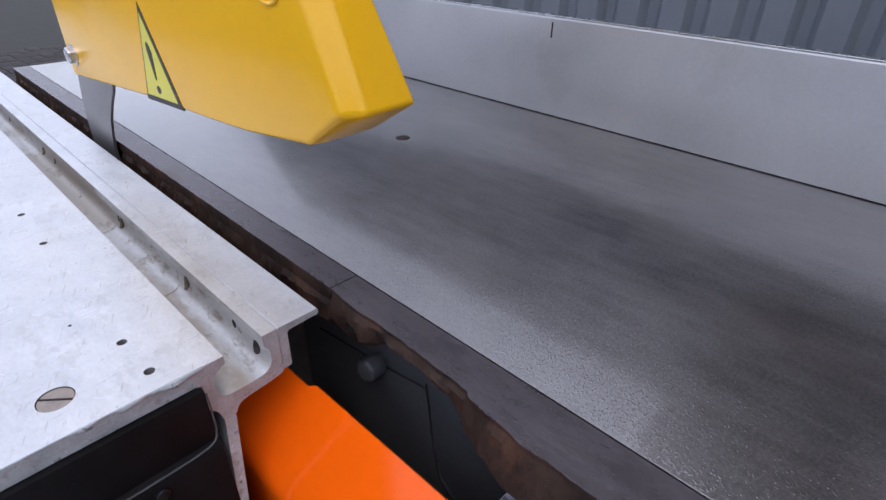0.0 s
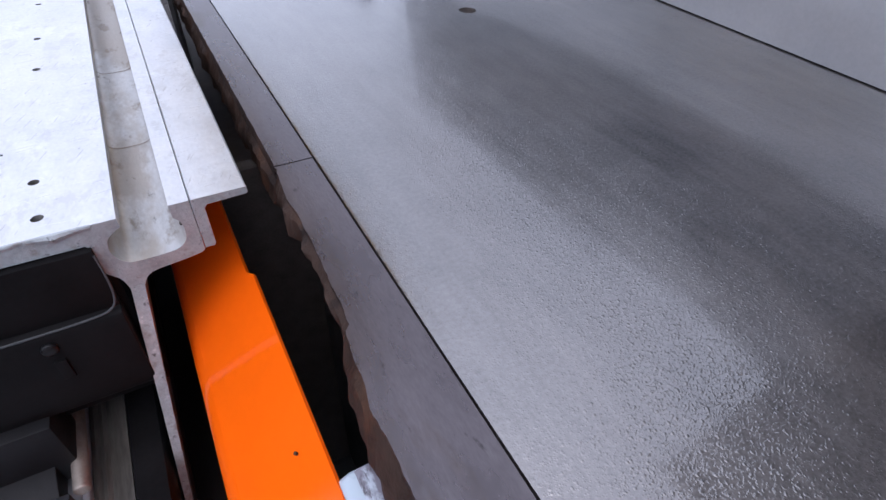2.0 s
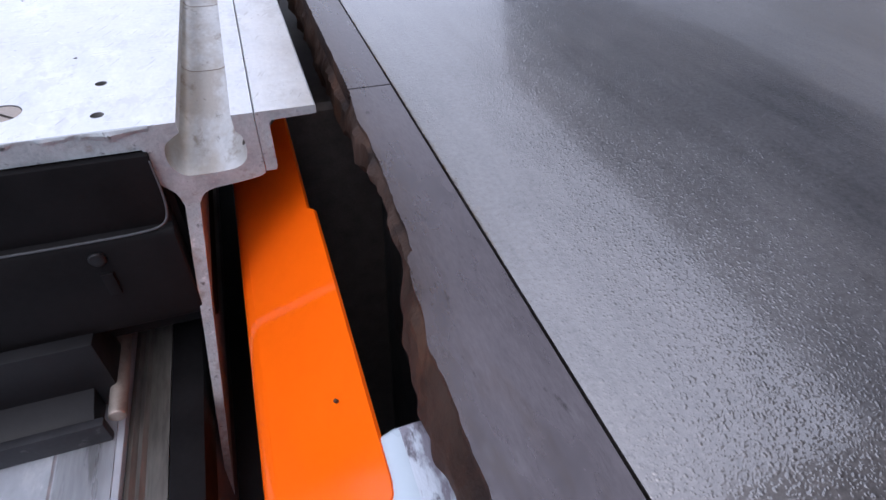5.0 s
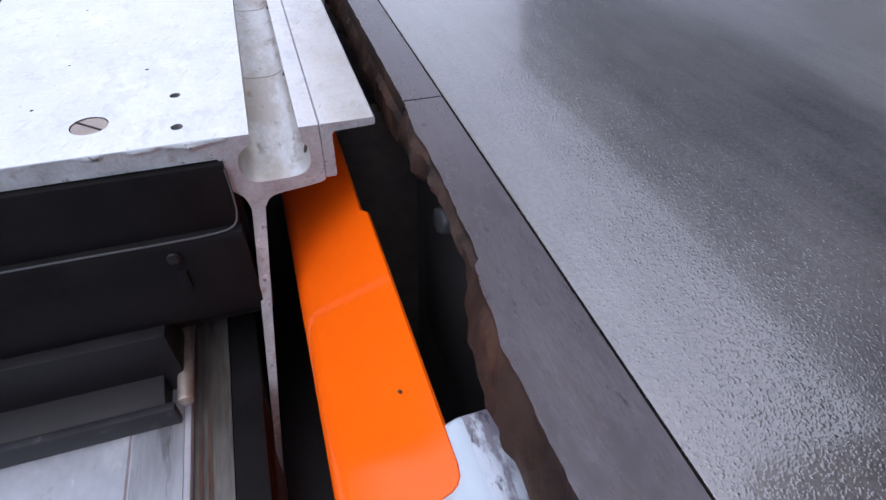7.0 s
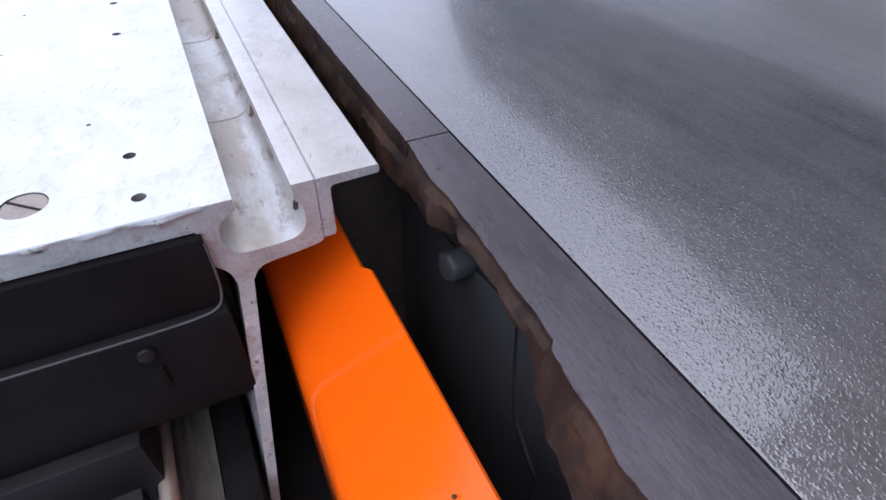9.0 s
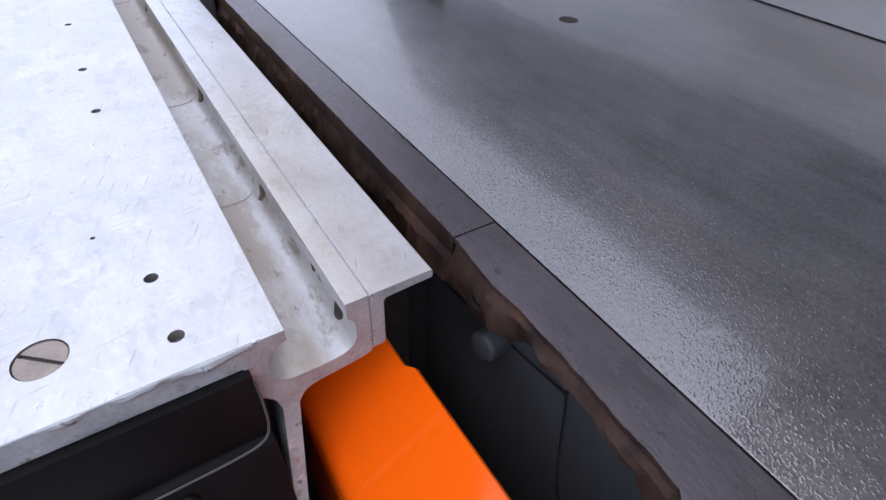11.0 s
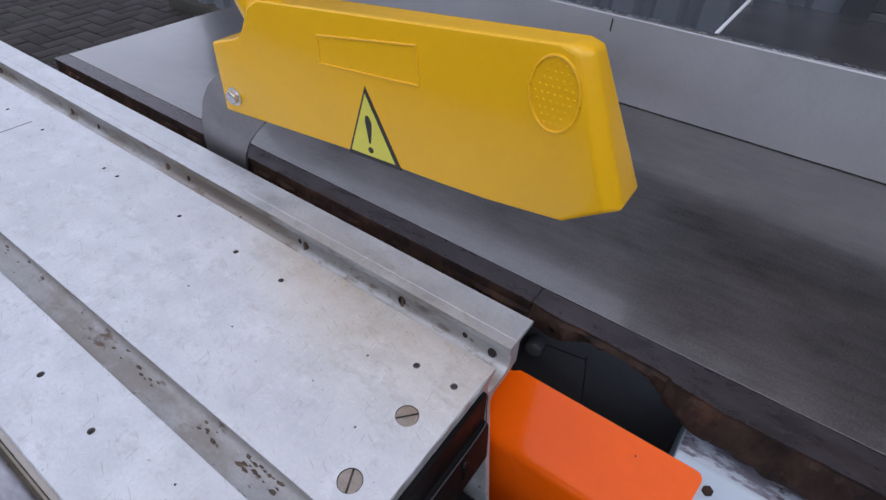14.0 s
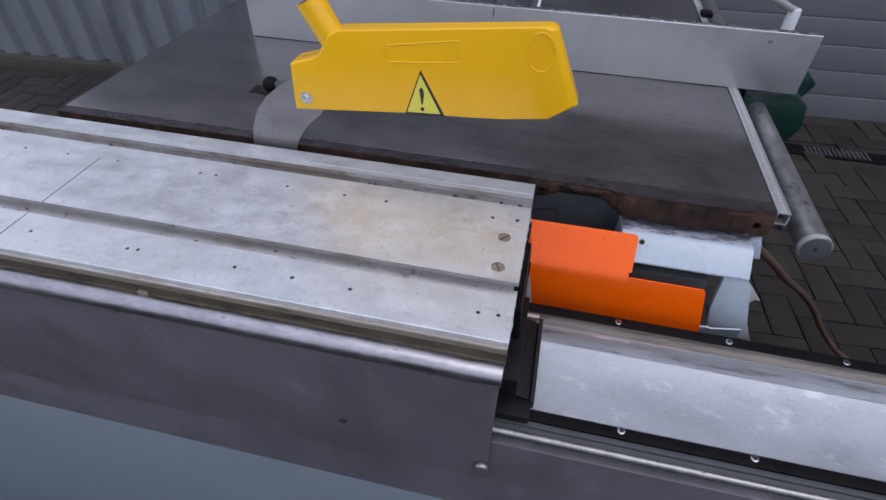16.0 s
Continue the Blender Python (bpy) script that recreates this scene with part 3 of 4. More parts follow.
def orange_cover():
    """Bent sheet: a sloping top flange with a rounded front corner and a long side below the bend."""
    t = 0.0022
    def sheet(quad, n):
        b = bmesh.new()
        f = b.faces.new([b.verts.new(p) for p in quad])
        b.normal_update()
        if f.normal.dot(Vector(n)) < 0:
            bmesh.ops.reverse_faces(b, faces=[f])
        return b
    slope = lambda u, y: (-0.053 + 0.0435 * u, y, 0.7920 + 0.0445 * u)
    outline = [(0, 0.34), (0.93, 0.34), (0.93, 0.006), (0.96, 0.003), (1.0, -0.001), (1.015, -0.169), (1.0, -0.1735), (0.96, -0.176), (0.90, -0.177), (0.0, -0.175)]
    b = bmesh.new()
    down = Vector((0.7, 0, -0.7)) * t
    ra = [b.verts.new(slope(*p)) for p in outline]
    rb = [b.verts.new(Vector(slope(*p)) + down) for p in outline]
    for i in range(len(outline)):
        j = (i + 1) % len(outline)
        b.faces.new((ra[i], ra[j], rb[j], rb[i]))
    b.faces.new(ra)
    b.faces.new(rb[::-1])
    # short rounded bend
    prof = [(-0.053, 0.7921), (-0.0562, 0.7885), (-0.0585, 0.7846), (-0.0599, 0.7803), (-0.0605, 0.7755), (-0.0605, 0.770), (-0.0585, 0.770), (-0.0583, 0.780), (-0.0565, 0.785), (-0.0515, 0.7911)]
    prism(prof, "y", -0.171, 0.34, bm=b)
    # side
    prism([(0.34, 0.772), (0.34, 0.62), (-0.318, 0.62), (-0.316, 0.66), (-0.2930, 0.775), (-0.2905, 0.784), (-0.287, 0.7875), (-0.1712, 0.788), (-0.1708, 0.772)], "x", -0.0606, -0.0585, 0.0008, bm=b)
    return b


part("sheet", orange_cover(), ORANGE, cover)
part("rivet", rod((-0.0205, -0.124, 0.8265), (-0.0213, -0.124, 0.8278), 0.0009, seg=8), RUST, cover, "tiny dark paint chip")

# ---- sliding table ----
EDGEBAR = material("dull_round_steel", (0.37, 0.36, 0.38), 0.37, 1.0, 0.35, 60, 300, 0.3, 0.0004, stretch=(1, 0.3, 1),
                   spots=[((0.12, 0.10, 0.09), 60, 0.64, 0.8), ((0.05, 0.04, 0.04), 190, 0.67, 0.9)])
slider = thing("sliding_table", (-0.2, 0.8, 0.6), "worn aluminium sliding table with two grooves and slotted screws", "sliding table")
LEN = 1.75


def flowing(points, n=4):
    """Points along a smooth curve through the given ones."""
    out = []
    for k in range(len(points) - 1):
        a, b_, c, d = (Vector(points[max(min(k + o, len(points) - 1), 0)]) for o in (-1, 0, 1, 2))
        for q in range(n):
            t = q / n
            v = 0.5 * ((2 * b_) + (c - a) * t + (2 * a - 5 * b_ + 4 * c - d) * t * t + (3 * b_ - a - 3 * c + d) * t ** 3)
            out.append((v.x, v.y))
    return out + [points[-1]]


far_groove = flowing([(-0.257, 0.893), (-0.263, 0.889), (-0.265, 0.878), (-0.259, 0.8705), (-0.245, 0.8703), (-0.231, 0.8705), (-0.224, 0.878), (-0.2245, 0.889), (-0.2305, 0.893)])
near_groove = flowing([(-0.0658, 0.8945), (-0.0725, 0.890), (-0.0748, 0.885), (-0.0748, 0.8785), (-0.0715, 0.8725), (-0.067, 0.8702), (-0.0575, 0.8699), (-0.048, 0.8702),
                       (-0.0425, 0.8715), (-0.039, 0.8745), (-0.0375, 0.879), (-0.0378, 0.887), (-0.0408, 0.8915)])
under = flowing([(-0.0306, 0.8655), (-0.034, 0.8635), (-0.046, 0.8618), (-0.058, 0.8605), (-0.0635, 0.858), (-0.0665, 0.853)])
profile = ([(-0.331, 0.8985), (-0.3298, 0.9), (-0.2575, 0.9)] + far_groove + [(-0.231, 0.9), (-0.066, 0.9)] + near_groove + [(-0.041, 0.9), (-0.0306, 0.9)] + under +
           flowing([(-0.0745, 0.853), (-0.0765, 0.861), (-0.0825, 0.868)]) + [(-0.084, 0.888), (-0.220, 0.888), (-0.221, 0.872), (-0.230, 0.8655),
           (-0.261, 0.8655), (-0.270, 0.872), (-0.271, 0.888), (-0.326, 0.888), (-0.331, 0.891)])
web_bm = prism([(-0.0668, 0.8535), (-0.0678, 0.58), (-0.0715, 0.58), (-0.0742, 0.8535)], "y", 0.0, LEN, 0.0)
for v in web_bm.verts:
    d = 0.8535 - v.co.z
    v.co.x -= 0.149 * d
    if v.co.y < 0.1:
        v.co.y -= 0.19 * d
part("web", web_bm, ALU_CUT, slider, "thin raw aluminium web below the plate")
plate = part("plate", prism(profile, "y", 0.0, LEN, 0.0), ALU, slider)
cuts = None
for x, y, r in ([(-0.103, 0.054, 0.0034), (-0.101, 0.0175, 0.0036), (-0.1035, 0.2185, 0.0032), (-0.1035, 0.2855, 0.0032), (-0.1035, 0.3805, 0.0028),
                 (-0.103, 0.5035, 0.0026), (-0.1035, 0.5315, 0.0026), (-0.104, 0.681, 0.0026), (-0.106, 0.775, 0.0026), (-0.108, 0.856, 0.0026),
                 (-0.292, 0.018, 0.0032), (-0.293, 0.043, 0.0032), (-0.293, 0.2075, 0.0034), (-0.291, 0.287, 0.0034), (-0.291, 0.368, 0.003),
                 (-0.291, 0.511, 0.003), (-0.292, 0.526, 0.003), (-0.292, 0.678, 0.003), (-0.120, 0.093, 0.0013), (-0.161, 0.281, 0.0012),
                 (-0.175, 0.056, 0.0011), (-0.165, 0.111, 0.0008), (-0.168, 0.208, 0.0010), (-0.28, 0.124, 0.0011)]):
    cuts = rod((x, y, 0.8950 if r > 0.002 else 0.8985), (x, y, 0.91), r * 0.86, seg=20, bm=cuts)
for y in (0.031,):
    for x in (-0.144, -0.207):
        cuts = rod((x, y, 0.8965), (x, y, 0.91), 0.0093, seg=32, bm=cuts)
oil_holes = None
for y, r, z in ((0.0185, 0.0042, 0.881), (0.0485, 0.0026, 0.8835), (0.1235, 0.0042, 0.881), (0.2585, 0.0040, 0.8805), (0.268, 0.0026, 0.882), (0.469, 0.003, 0.880),
                (0.513, 0.0042, 0.880), (0.680, 0.003, 0.880), (0.752, 0.0042, 0.880), (0.98, 0.0042, 0.880)):
    oil_holes = rod((-0.050, y, z + 0.005), (-0.0335, y, z - 0.006), r * 1.12, seg=18, bm=oil_holes)
for y, x0, x1 in ((0.7135, -0.332, -0.2578), (0.7135, -0.2302, -0.102), (1.12, -0.332, -0.2578), (1.12, -0.2302, -0.102)):
    cuts = block(x0, x1, y, y + 0.0018, 0.8975, 0.905, 0, bm=cuts)
carved(plate, cuts, HOLE_GREY)
chip, nicks = random.Random(11), None
x = -0.326
while x < -0.073:
    w = chip.uniform(0.0004, 0.0020)
    if not -0.268 < x < -0.222:
        c = block(-w, w, -0.0010, 0.0005, -0.0005, 0.002, 0)
        c.transform(pose(x, 0, 0.9, chip.uniform(-20, 20), 0, chip.uniform(-9, 9)))
        nicks = merged(nicks, c)
    x += chip.uniform(0.004, 0.012)
carved(plate, nicks, ALU_CUT)
carved(plate, oil_holes, HOLE)
plate.data.materials.append(GROOVE)
plate.data.materials.append(ALU_CUT)
plate.data.materials.append(GROOVE_DIRTY)
names = [m.name for m in plate.data.materials]
for f in plate.data.polygons:
    c = f.center
    if plate.data.materials[f.material_index] in (HOLE_GREY, HOLE):
        continue
    if f.normal.y < -0.9:
        f.material_index = len(names) - 2
    elif 0.869 < c.z < 0.8998 and -0.0755 < c.x < -0.036:
        f.material_index = len(names) - 3
    elif 0.869 < c.z < 0.8998 and -0.266 < c.x < -0.223:
        f.material_index = len(names) - 1



def burr(x0, x1):
    """A beaten, chipped burr along the plate's end edge."""
    b = bmesh.new()
    rows = []
    n = int((x1 - x0) / 0.0012)
    for i in range(n + 1):
        x = x0 + (x1 - x0) * i / n
        lump = max(0.0, noise.noise((x * 48, 4.1, 0)) + 0.12) + 0.5 * max(0.0, noise.noise((x * 230, 1.7, 0)))
        out, drop = 0.0001 + 0.0030 * lump, 0.0006 + 0.0052 * lump
        rows.append([b.verts.new(v) for v in ((x, 0.0006, 0.90005 + 0.0003 * lump), (x, -out * 0.6, 0.9001 + 0.0002 * lump), (x, -out, 0.8997 - 0.3 * drop), (x, -out * 0.4, 0.8995 - drop), (x, 0.0006, 0.8994 - drop))])
    for ra, rb in zip(rows, rows[1:]):
        for i in range(5):
            j = (i + 1) % 5
            b.faces.new((ra[i], rb[i], rb[j], ra[j]))
    b.faces.new(rows[0])
    b.faces.new(rows[-1][::-1])
    bmesh.ops.recalc_face_normals(b, faces=b.faces)
    return b


part("burr", burr(-0.328, -0.268), ALU_CUT, slider, "beaten bright burr on the plate's edge")
part("burr", burr(-0.221, -0.078), ALU_CUT, slider, "beaten bright burr on the plate's edge")

for x, a in ((-0.144, -41), (-0.207, 25)):
    screw = rod((x, 0.031, 0.8960), (x, 0.031, 0.8996), 0.0089, seg=32, bev=0.0004)
    ob = part("screw", screw, BRASS, slider, "countersunk slotted screw with dirty slot")
    d = Vector((math.cos(radians(a)), math.sin(radians(a)), 0))
    slot = block(-0.0095, 0.0095, -0.0008, 0.0008, -0.0016, 0.003, 0)
    slot.transform(Matrix.Translation((x, 0.031, 0.8996)) @ Matrix.Rotation(radians(a), 4, "Z"))
    carved(ob, slot)
lip = part("lip_strip", prism([(-0.0302, 0.8662), (-0.0302, 0.8990), (-0.0294, 0.9), (-0.0008, 0.9), (0.0, 0.8992), (0.0, 0.8962), (-0.0008, 0.8955), (-0.0225, 0.8948), (-0.0240, 0.893), (-0.0240, 0.868), (-0.0248, 0.8662)],
           "y", 0.0, LEN, 0.0), ALU, slider, "bolted aluminium lip beside the saw blade")
lip.data.materials.append(ALU_CUT)
for f in lip.data.polygons:
    if f.normal.y < -0.9:
        f.material_index = 1

for y in (0.131, 0.268, 0.521, 0.760, 0.99):
    arc = [(-0.0375, y - 0.008, 0.8815), (-0.0380, y - 0.0083, 0.8785), (-0.0388, y - 0.009, 0.8755), (-0.0405, y - 0.0095, 0.8732)]
    part("oil_run", tube(arc, 0.0015, 8), GRIME, slider, "dark oily run below the groove's hole")
    part("plug_seam", tube([(-0.0742, y + 0.004, 0.8795), (-0.0712, y + 0.001, 0.8732), (-0.066, y - 0.001, 0.8706), (-0.056, y - 0.002, 0.8704), (-0.047, y - 0.001, 0.8706), (-0.0415, y + 0.001, 0.8728)], 0.00022, 6), BRASS, slider,
         "fine seam across the groove")


def dirt_crumbs(x0, x1, z, clusters, seed):
    """Flat crumbs of caked dirt, lying in clusters along a groove's floor."""
    r = random.Random(seed)
    b = bmesh.new()
    for y0, y1, count in clusters:
        for _ in range(count):
            cx, cy, a = r.uniform(x0, x1), r.uniform(y0, y1), r.uniform(0.0006, 0.0021)
            n = 9
            low = [b.verts.new((cx + a * r.uniform(0.5, 1.0) * math.cos(2 * math.pi * k / n), cy + 2.4 * a * r.uniform(0.5, 1.1) * math.sin(2 * math.pi * k / n), z)) for k in range(n)]
            high = [b.verts.new((cx + (v.co.x - cx) * 0.6, cy + (v.co.y - cy) * 0.6, z + r.uniform(0.0004, 0.0012))) for v in low]
            for k in range(n):
                j = (k + 1) % n
                b.faces.new((low[k], low[j], high[j], high[k]))
            b.faces.new(high)
    return b


tagged(part("dirt_crumbs", dirt_crumbs(-0.240, -0.2285, 0.8705, ((0.02, 0.05, 3), (0.075, 0.12, 20), (0.15, 0.17, 7), (0.23, 0.26, 6), (0.28, 0.30, 5), (0.40, 0.9, 12)), 4), GRIME, slider, "dark brown caked dirt in the groove"), kind="stuff")
tagged(part("dirt_crumbs", dirt_crumbs(-0.3432, -0.3395, 0.8722, ((0.005, 0.16, 26), (0.2, 0.7, 60), (0.7, 1.2, 30)), 12), GRIME, slider, "caked brown dirt in the clamping channel"), kind="stuff")

# black rubber end curtains and the wiper on the rail
part("end_curtain", prism([(-0.224, 0.843), (-0.082, 0.843), (-0.082, 0.887), (-0.224, 0.887)], "y", -0.004, 0.006, 0.0012), RUBBER, slider, "black rubber end curtain")
part("end_curtain", prism([(-0.310, 0.82), (-0.270, 0.82), (-0.270, 0.887), (-0.310, 0.887)], "y", 0.002, 0.008, 0.0012), RUBBER, slider, "black rubber end curtain")
low = prism([(0.004, 0.847), (-0.0045, 0.847), (-0.0078, 0.8455), (-0.0095, 0.842), (-0.0125, 0.792), (-0.0105, 0.784), (0.004, 0.784)], "x", -0.228, -0.0815, 0.0013, 3)
part("end_guard", low, RUBBER, slider, "folded black end guard plate")
# Grey tube draws the highlight along the guard's worn fold.
part("worn_edge", tube([(-0.228, -0.0086, 0.8462), (-0.17, -0.0086, 0.8464), (-0.12, -0.0086, 0.8462), (-0.095, -0.0085, 0.847), (-0.0855, -0.0078, 0.8495), (-0.0822, -0.006, 0.856), (-0.0815, -0.0045, 0.868), (-0.0818, -0.0042, 0.884)], 0.0006, 8), DARK, slider, "worn edge of the black guard, its highlight as a grey line")
part("rivet", rod((-0.1205, -0.0092, 0.8365), (-0.1205, -0.0125, 0.8365), 0.0042, seg=20, bev=0.0012), CARRIAGE, slider, "dark rivet")
part("slot_mark", block(-0.1225, -0.1165, -0.0128, -0.0100, 0.812, 0.827, 0.0006), RUBBER, slider, "small raised catch")
part("inner_block", block(-0.218, -0.078, 0.006, 0.30, 0.76, 0.884, 0.004), RUBBER, slider, "dark bearing block under the plate")

part("ridge", prism([(-0.3354, 0.886), (-0.3357, 0.8932), (-0.3362, 0.8938), (-0.3374, 0.8938), (-0.3379, 0.8932), (-0.3382, 0.886)], "y", 0.0005, LEN, 0.0), RIDGE, slider, "thin worn ridge of the clamping channel")
part("ledge", block(-0.3353, -0.3312, 0.0005, LEN, 0.884, 0.8922, 0.0004), GROOVE, slider, "dull ledge beside the plate")
part("sliding_nut", block(-0.3435, -0.3388, 0.4695, 0.484, 0.871, 0.8785, 0.0012), RIDGE, slider, "small grey sliding nut")
part("side_channel", prism([(-0.3313, 0.8862), (-0.3386, 0.8862), (-0.3392, 0.874), (-0.3440, 0.871), (-0.3440, 0.8418), (-0.30, 0.8418), (-0.30, 0.8862)],
     "y", 0.0, LEN, 0.0006), material("oily_brown_channel", (0.062, 0.051, 0.036), 0.55, 0.0, 0.6, 30, 300, 0.5, 0.0008,
     spots=[((0.018, 0.014, 0.010), 40, 0.54, 0.8), ((0.24, 0.21, 0.17), 75, 0.64, 0.8)], stretch=(1, 0.5, 1), spec=0.2), slider, "oily worn clamping channel")
part("guide_bar", rod((-0.3470, 0.001, 0.8590), (-0.3470, LEN, 0.8590), 0.0148, seg=40, bev=0.001), EDGEBAR, slider, "polished round steel edge bar")
part("side_panel", block(-0.3535, -0.3455, 0.003, LEN, 0.606, 0.8415, 0.0015), PANEL, slider, "plain grey side sheet")
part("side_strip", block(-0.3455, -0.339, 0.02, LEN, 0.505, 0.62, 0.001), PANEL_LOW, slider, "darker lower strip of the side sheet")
part("stud", rod((-0.3535, 0.010, 0.648), (-0.363, 0.010, 0.648), 0.0105, seg=20, bev=0.004), BAR, slider, "domed steel stud")
part("hole", rod((-0.3532, 0.217, 0.685), (-0.3540, 0.217, 0.685), 0.0062, seg=16), INK, slider, "dark drilled hole")
for y in (0.09, 0.52):
    part("hole", rod((-0.3555, y, 0.8455), (-0.3575, y, 0.8445), 0.004, seg=12), HOLE, slider, "dark set-screw hole")

# ---- fixed rail under the sliding table ----
rail = thing("guide_rail", (-0.2, 0.0, 0.0), "fixed aluminium guide rail with dark bolted strips", "guide rail")
R0, R1 = -1.7, 1.75
part("rail_top", prism([(-0.3005, 0.700), (-0.3005, 0.731), (-0.179, 0.731), (-0.1776, 0.7319), (-0.1762, 0.7319), (-0.175, 0.7309), (-0.144, 0.7307), (-0.1426, 0.7310), (-0.1408, 0.7304), (-0.1402, 0.728), (-0.1402, 0.700)], "y", R0, R1, 0.0), material(
    "stained_rail_aluminium", (0.42, 0.44, 0.475), 0.38, 0.45, 0.2, 9, 250, 0.4, 0.0008, stretch=(1, 0.55, 1),
    spots=[((0.30, 0.32, 0.35), 13, 0.57, 0.6), ((0.62, 0.63, 0.64), 30, 0.58, 0.6), ((0.25, 0.22, 0.19), 90, 0.66, 0.7), ((0.72, 0.72, 0.73), 70, 0.66, 0.7)]), rail, "pale stained aluminium rail top")
part("worn_band", block(-0.1742, -0.1446, R0, R1, 0.7300, 0.7314, 0.0003), material(
    "streaked_worn_aluminium", (0.36, 0.375, 0.40), 0.36, 0.5, 0.3, 50, 300, 0.5, 0.0008, stretch=(1, 0.12, 1),
    spots=[((0.13, 0.13, 0.135), 60, 0.54, 0.7), ((0.72, 0.72, 0.73), 85, 0.60, 0.8), ((0.10, 0.09, 0.085), 150, 0.62, 0.8)]), rail, "streaked worn band along the rail")
part("wear_strip", prism([(-0.1398, 0.70), (-0.1398, 0.7265), (-0.1365, 0.7285), (-0.134, 0.7265), (-0.1312, 0.7285), (-0.1288, 0.7265), (-0.125, 0.7288), (-0.1165, 0.7285), (-0.1165, 0.70)], "y", R0, R1, 0.0), material(
    "grimy_running_strip", (0.13, 0.12, 0.107), 0.42, 0.5, 0.6, 60, 350, 0.4, 0.0006, stretch=(1, 0.15, 1), spots=[((0.06, 0.05, 0.04), 30, 0.55, 0.7)]), rail, "grooved grey running strip")
part("bolt_strip", block(-0.116, -0.0965, R0, R1, 0.70, 0.7295, 0.0015), RUBBER, rail, "black bolted edge strip")
part("bolt_strip", block(-0.3175, -0.301, R0, R1, 0.70, 0.7305, 0.0015), RUBBER, rail, "black bolted edge strip")
part("running_strip", prism([(-0.333, 0.70), (-0.333, 0.722), (-0.326, 0.722), (-0.326, 0.727), (-0.318, 0.727), (-0.318, 0.70)], "y", R0, R1, 0.0006), DARK, rail, "dark stepped running strip")
part("running_rod", rod((-0.3385, R0, 0.7225), (-0.3385, R1, 0.7225), 0.0048, seg=20), BAR, rail, "polished running rod")
part("rail_side", block(-0.346, -0.102, R0, R1, 0.47, 0.7005, 0.003), PANEL, rail, "grey side of the rail")
for y in (-0.167, -0.337, -0.507, -0.677, -0.847, -1.02):
    for x in (-0.1080, -0.3060):
        b = rod((x, y, 0.7285), (x, y, 0.7320), 0.0055, seg=20, bev=0.0010)
        ob = part("bolt", b, CHROME, rail, "bright socket bolt")
        part("socket", rod((x, y, 0.7312), (x, y, 0.7324), 0.0032, seg=6), INK, ob)
part("base", prism([(-0.340, 0.504), (-0.395, 0.37), (-0.43, 0.20), (-0.43, 0.0), (-0.10, 0.0), (-0.10, 0.499)], "y", -1.2, 1.7, 0.006), PALE, rail, "pale blue-grey lower cover")
# Made-up floor that blacks out the gap beside the rail.
part("cable_tray", block(-0.1015, -0.058, -0.20, 1.7, 0.60, 0.612, 0.002), CARRIAGE, rail, "dark tray added as the shade between rail and saw")
wiper = prism([(-0.040, 0.7315), (-0.040, 0.744), (-0.032, 0.747), (-0.012, 0.752), (0.004, 0.752), (0.004, 0.7315)], "x", -0.296, -0.152, 0.001)
part("wiper", wiper, CARRIAGE, slider, "dark grey rail wiper")
part("wiper", block(-0.325, -0.297, -0.042, 0.004, 0.731, 0.744, 0.001), CARRIAGE, slider, "dark grey rail wiper")
part("wiper_edge", block(-0.300, -0.1455, -0.0465, -0.0405, 0.7315, 0.7485, 0.0015), LIP, slider, "worn dark wiper lip")
# Filler block covers the bright rail, darkening the space behind the wiper.
part("carriage_block", block(-0.299, -0.1405, -0.020, 0.012, 0.7315, 0.786, 0.002), CARRIAGE, slider, "black filler added for the dark space above the rail")
part("roller", rod((-0.140, -0.040, 0.744), (-0.142, 0.03, 0.744), 0.005, seg=16, bev=0.001), BRASS, slider, "small brass roller")

# ---- blade guard and riving knife ----
guard = thing("blade_guard", (0.025, 0.18, 0.975), "yellow plastic blade guard with warning triangle, hung over the table", "blade guard")
outline = [(0.3935, 1.0605), (0.396, 0.985), (0.215, 0.9985), (0.114, 1.0025), (0.066, 1.0055), (-0.004, 1.0135), (-0.0420, 1.0370), (0.003, 1.1430),
           (0.013, 1.1460), (0.312, 1.1165), (0.328, 1.1075), (0.343, 1.0825), (0.349, 1.0755), (0.361, 1.0705)]


def hood():
    """The guard's shell: front corner cut back on the near side, far side leaning in towards the top."""
    b = bmesh.new()
    rings = []
    for x, cut in ((0.0, 0.010), (0.009, 0.0), (0.047, 0.0)):
        ring = []
        for y, z in outline:
            xx = x if x < 0.04 else 0.047 - max(z - 1.03, 0) * 0.17
            ring.append(b.verts.new((xx, y + (cut if y < 0.03 and z > 1.03 else cut * 0.3 if y < 0.0 else 0), z)))
        rings.append(ring)
    for ra, rb in zip(rings, rings[1:]):
        for i in range(len(outline)):
            j = (i + 1) % len(outline)
            b.faces.new((ra[i], ra[j], rb[j], rb[i]))
    b.faces.new(rings[0])
    b.faces.new(rings[-1][::-1])
    bmesh.ops.recalc_face_normals(b, faces=b.faces)
    return bevelled(b, 0.0036, 3)


shell = part("shell", hood(), YELLOW, guard)
groove = block(0.0200, 0.0230, 0.352, 0.42, 1.052, 1.09, 0)
carved(shell, groove)
shell.data.materials.clear()
shell.data.materials.append(YELLOW)
for f in shell.data.polygons:
    f.material_index = 0
noz = rod((0.0215, 0.322, 1.086), (0.0215, 0.3575, 1.1500), 0.0205, 0.0214, seg=40)
nozzle = part("dust_port", noz, YELLOW, guard, "round yellow dust port")
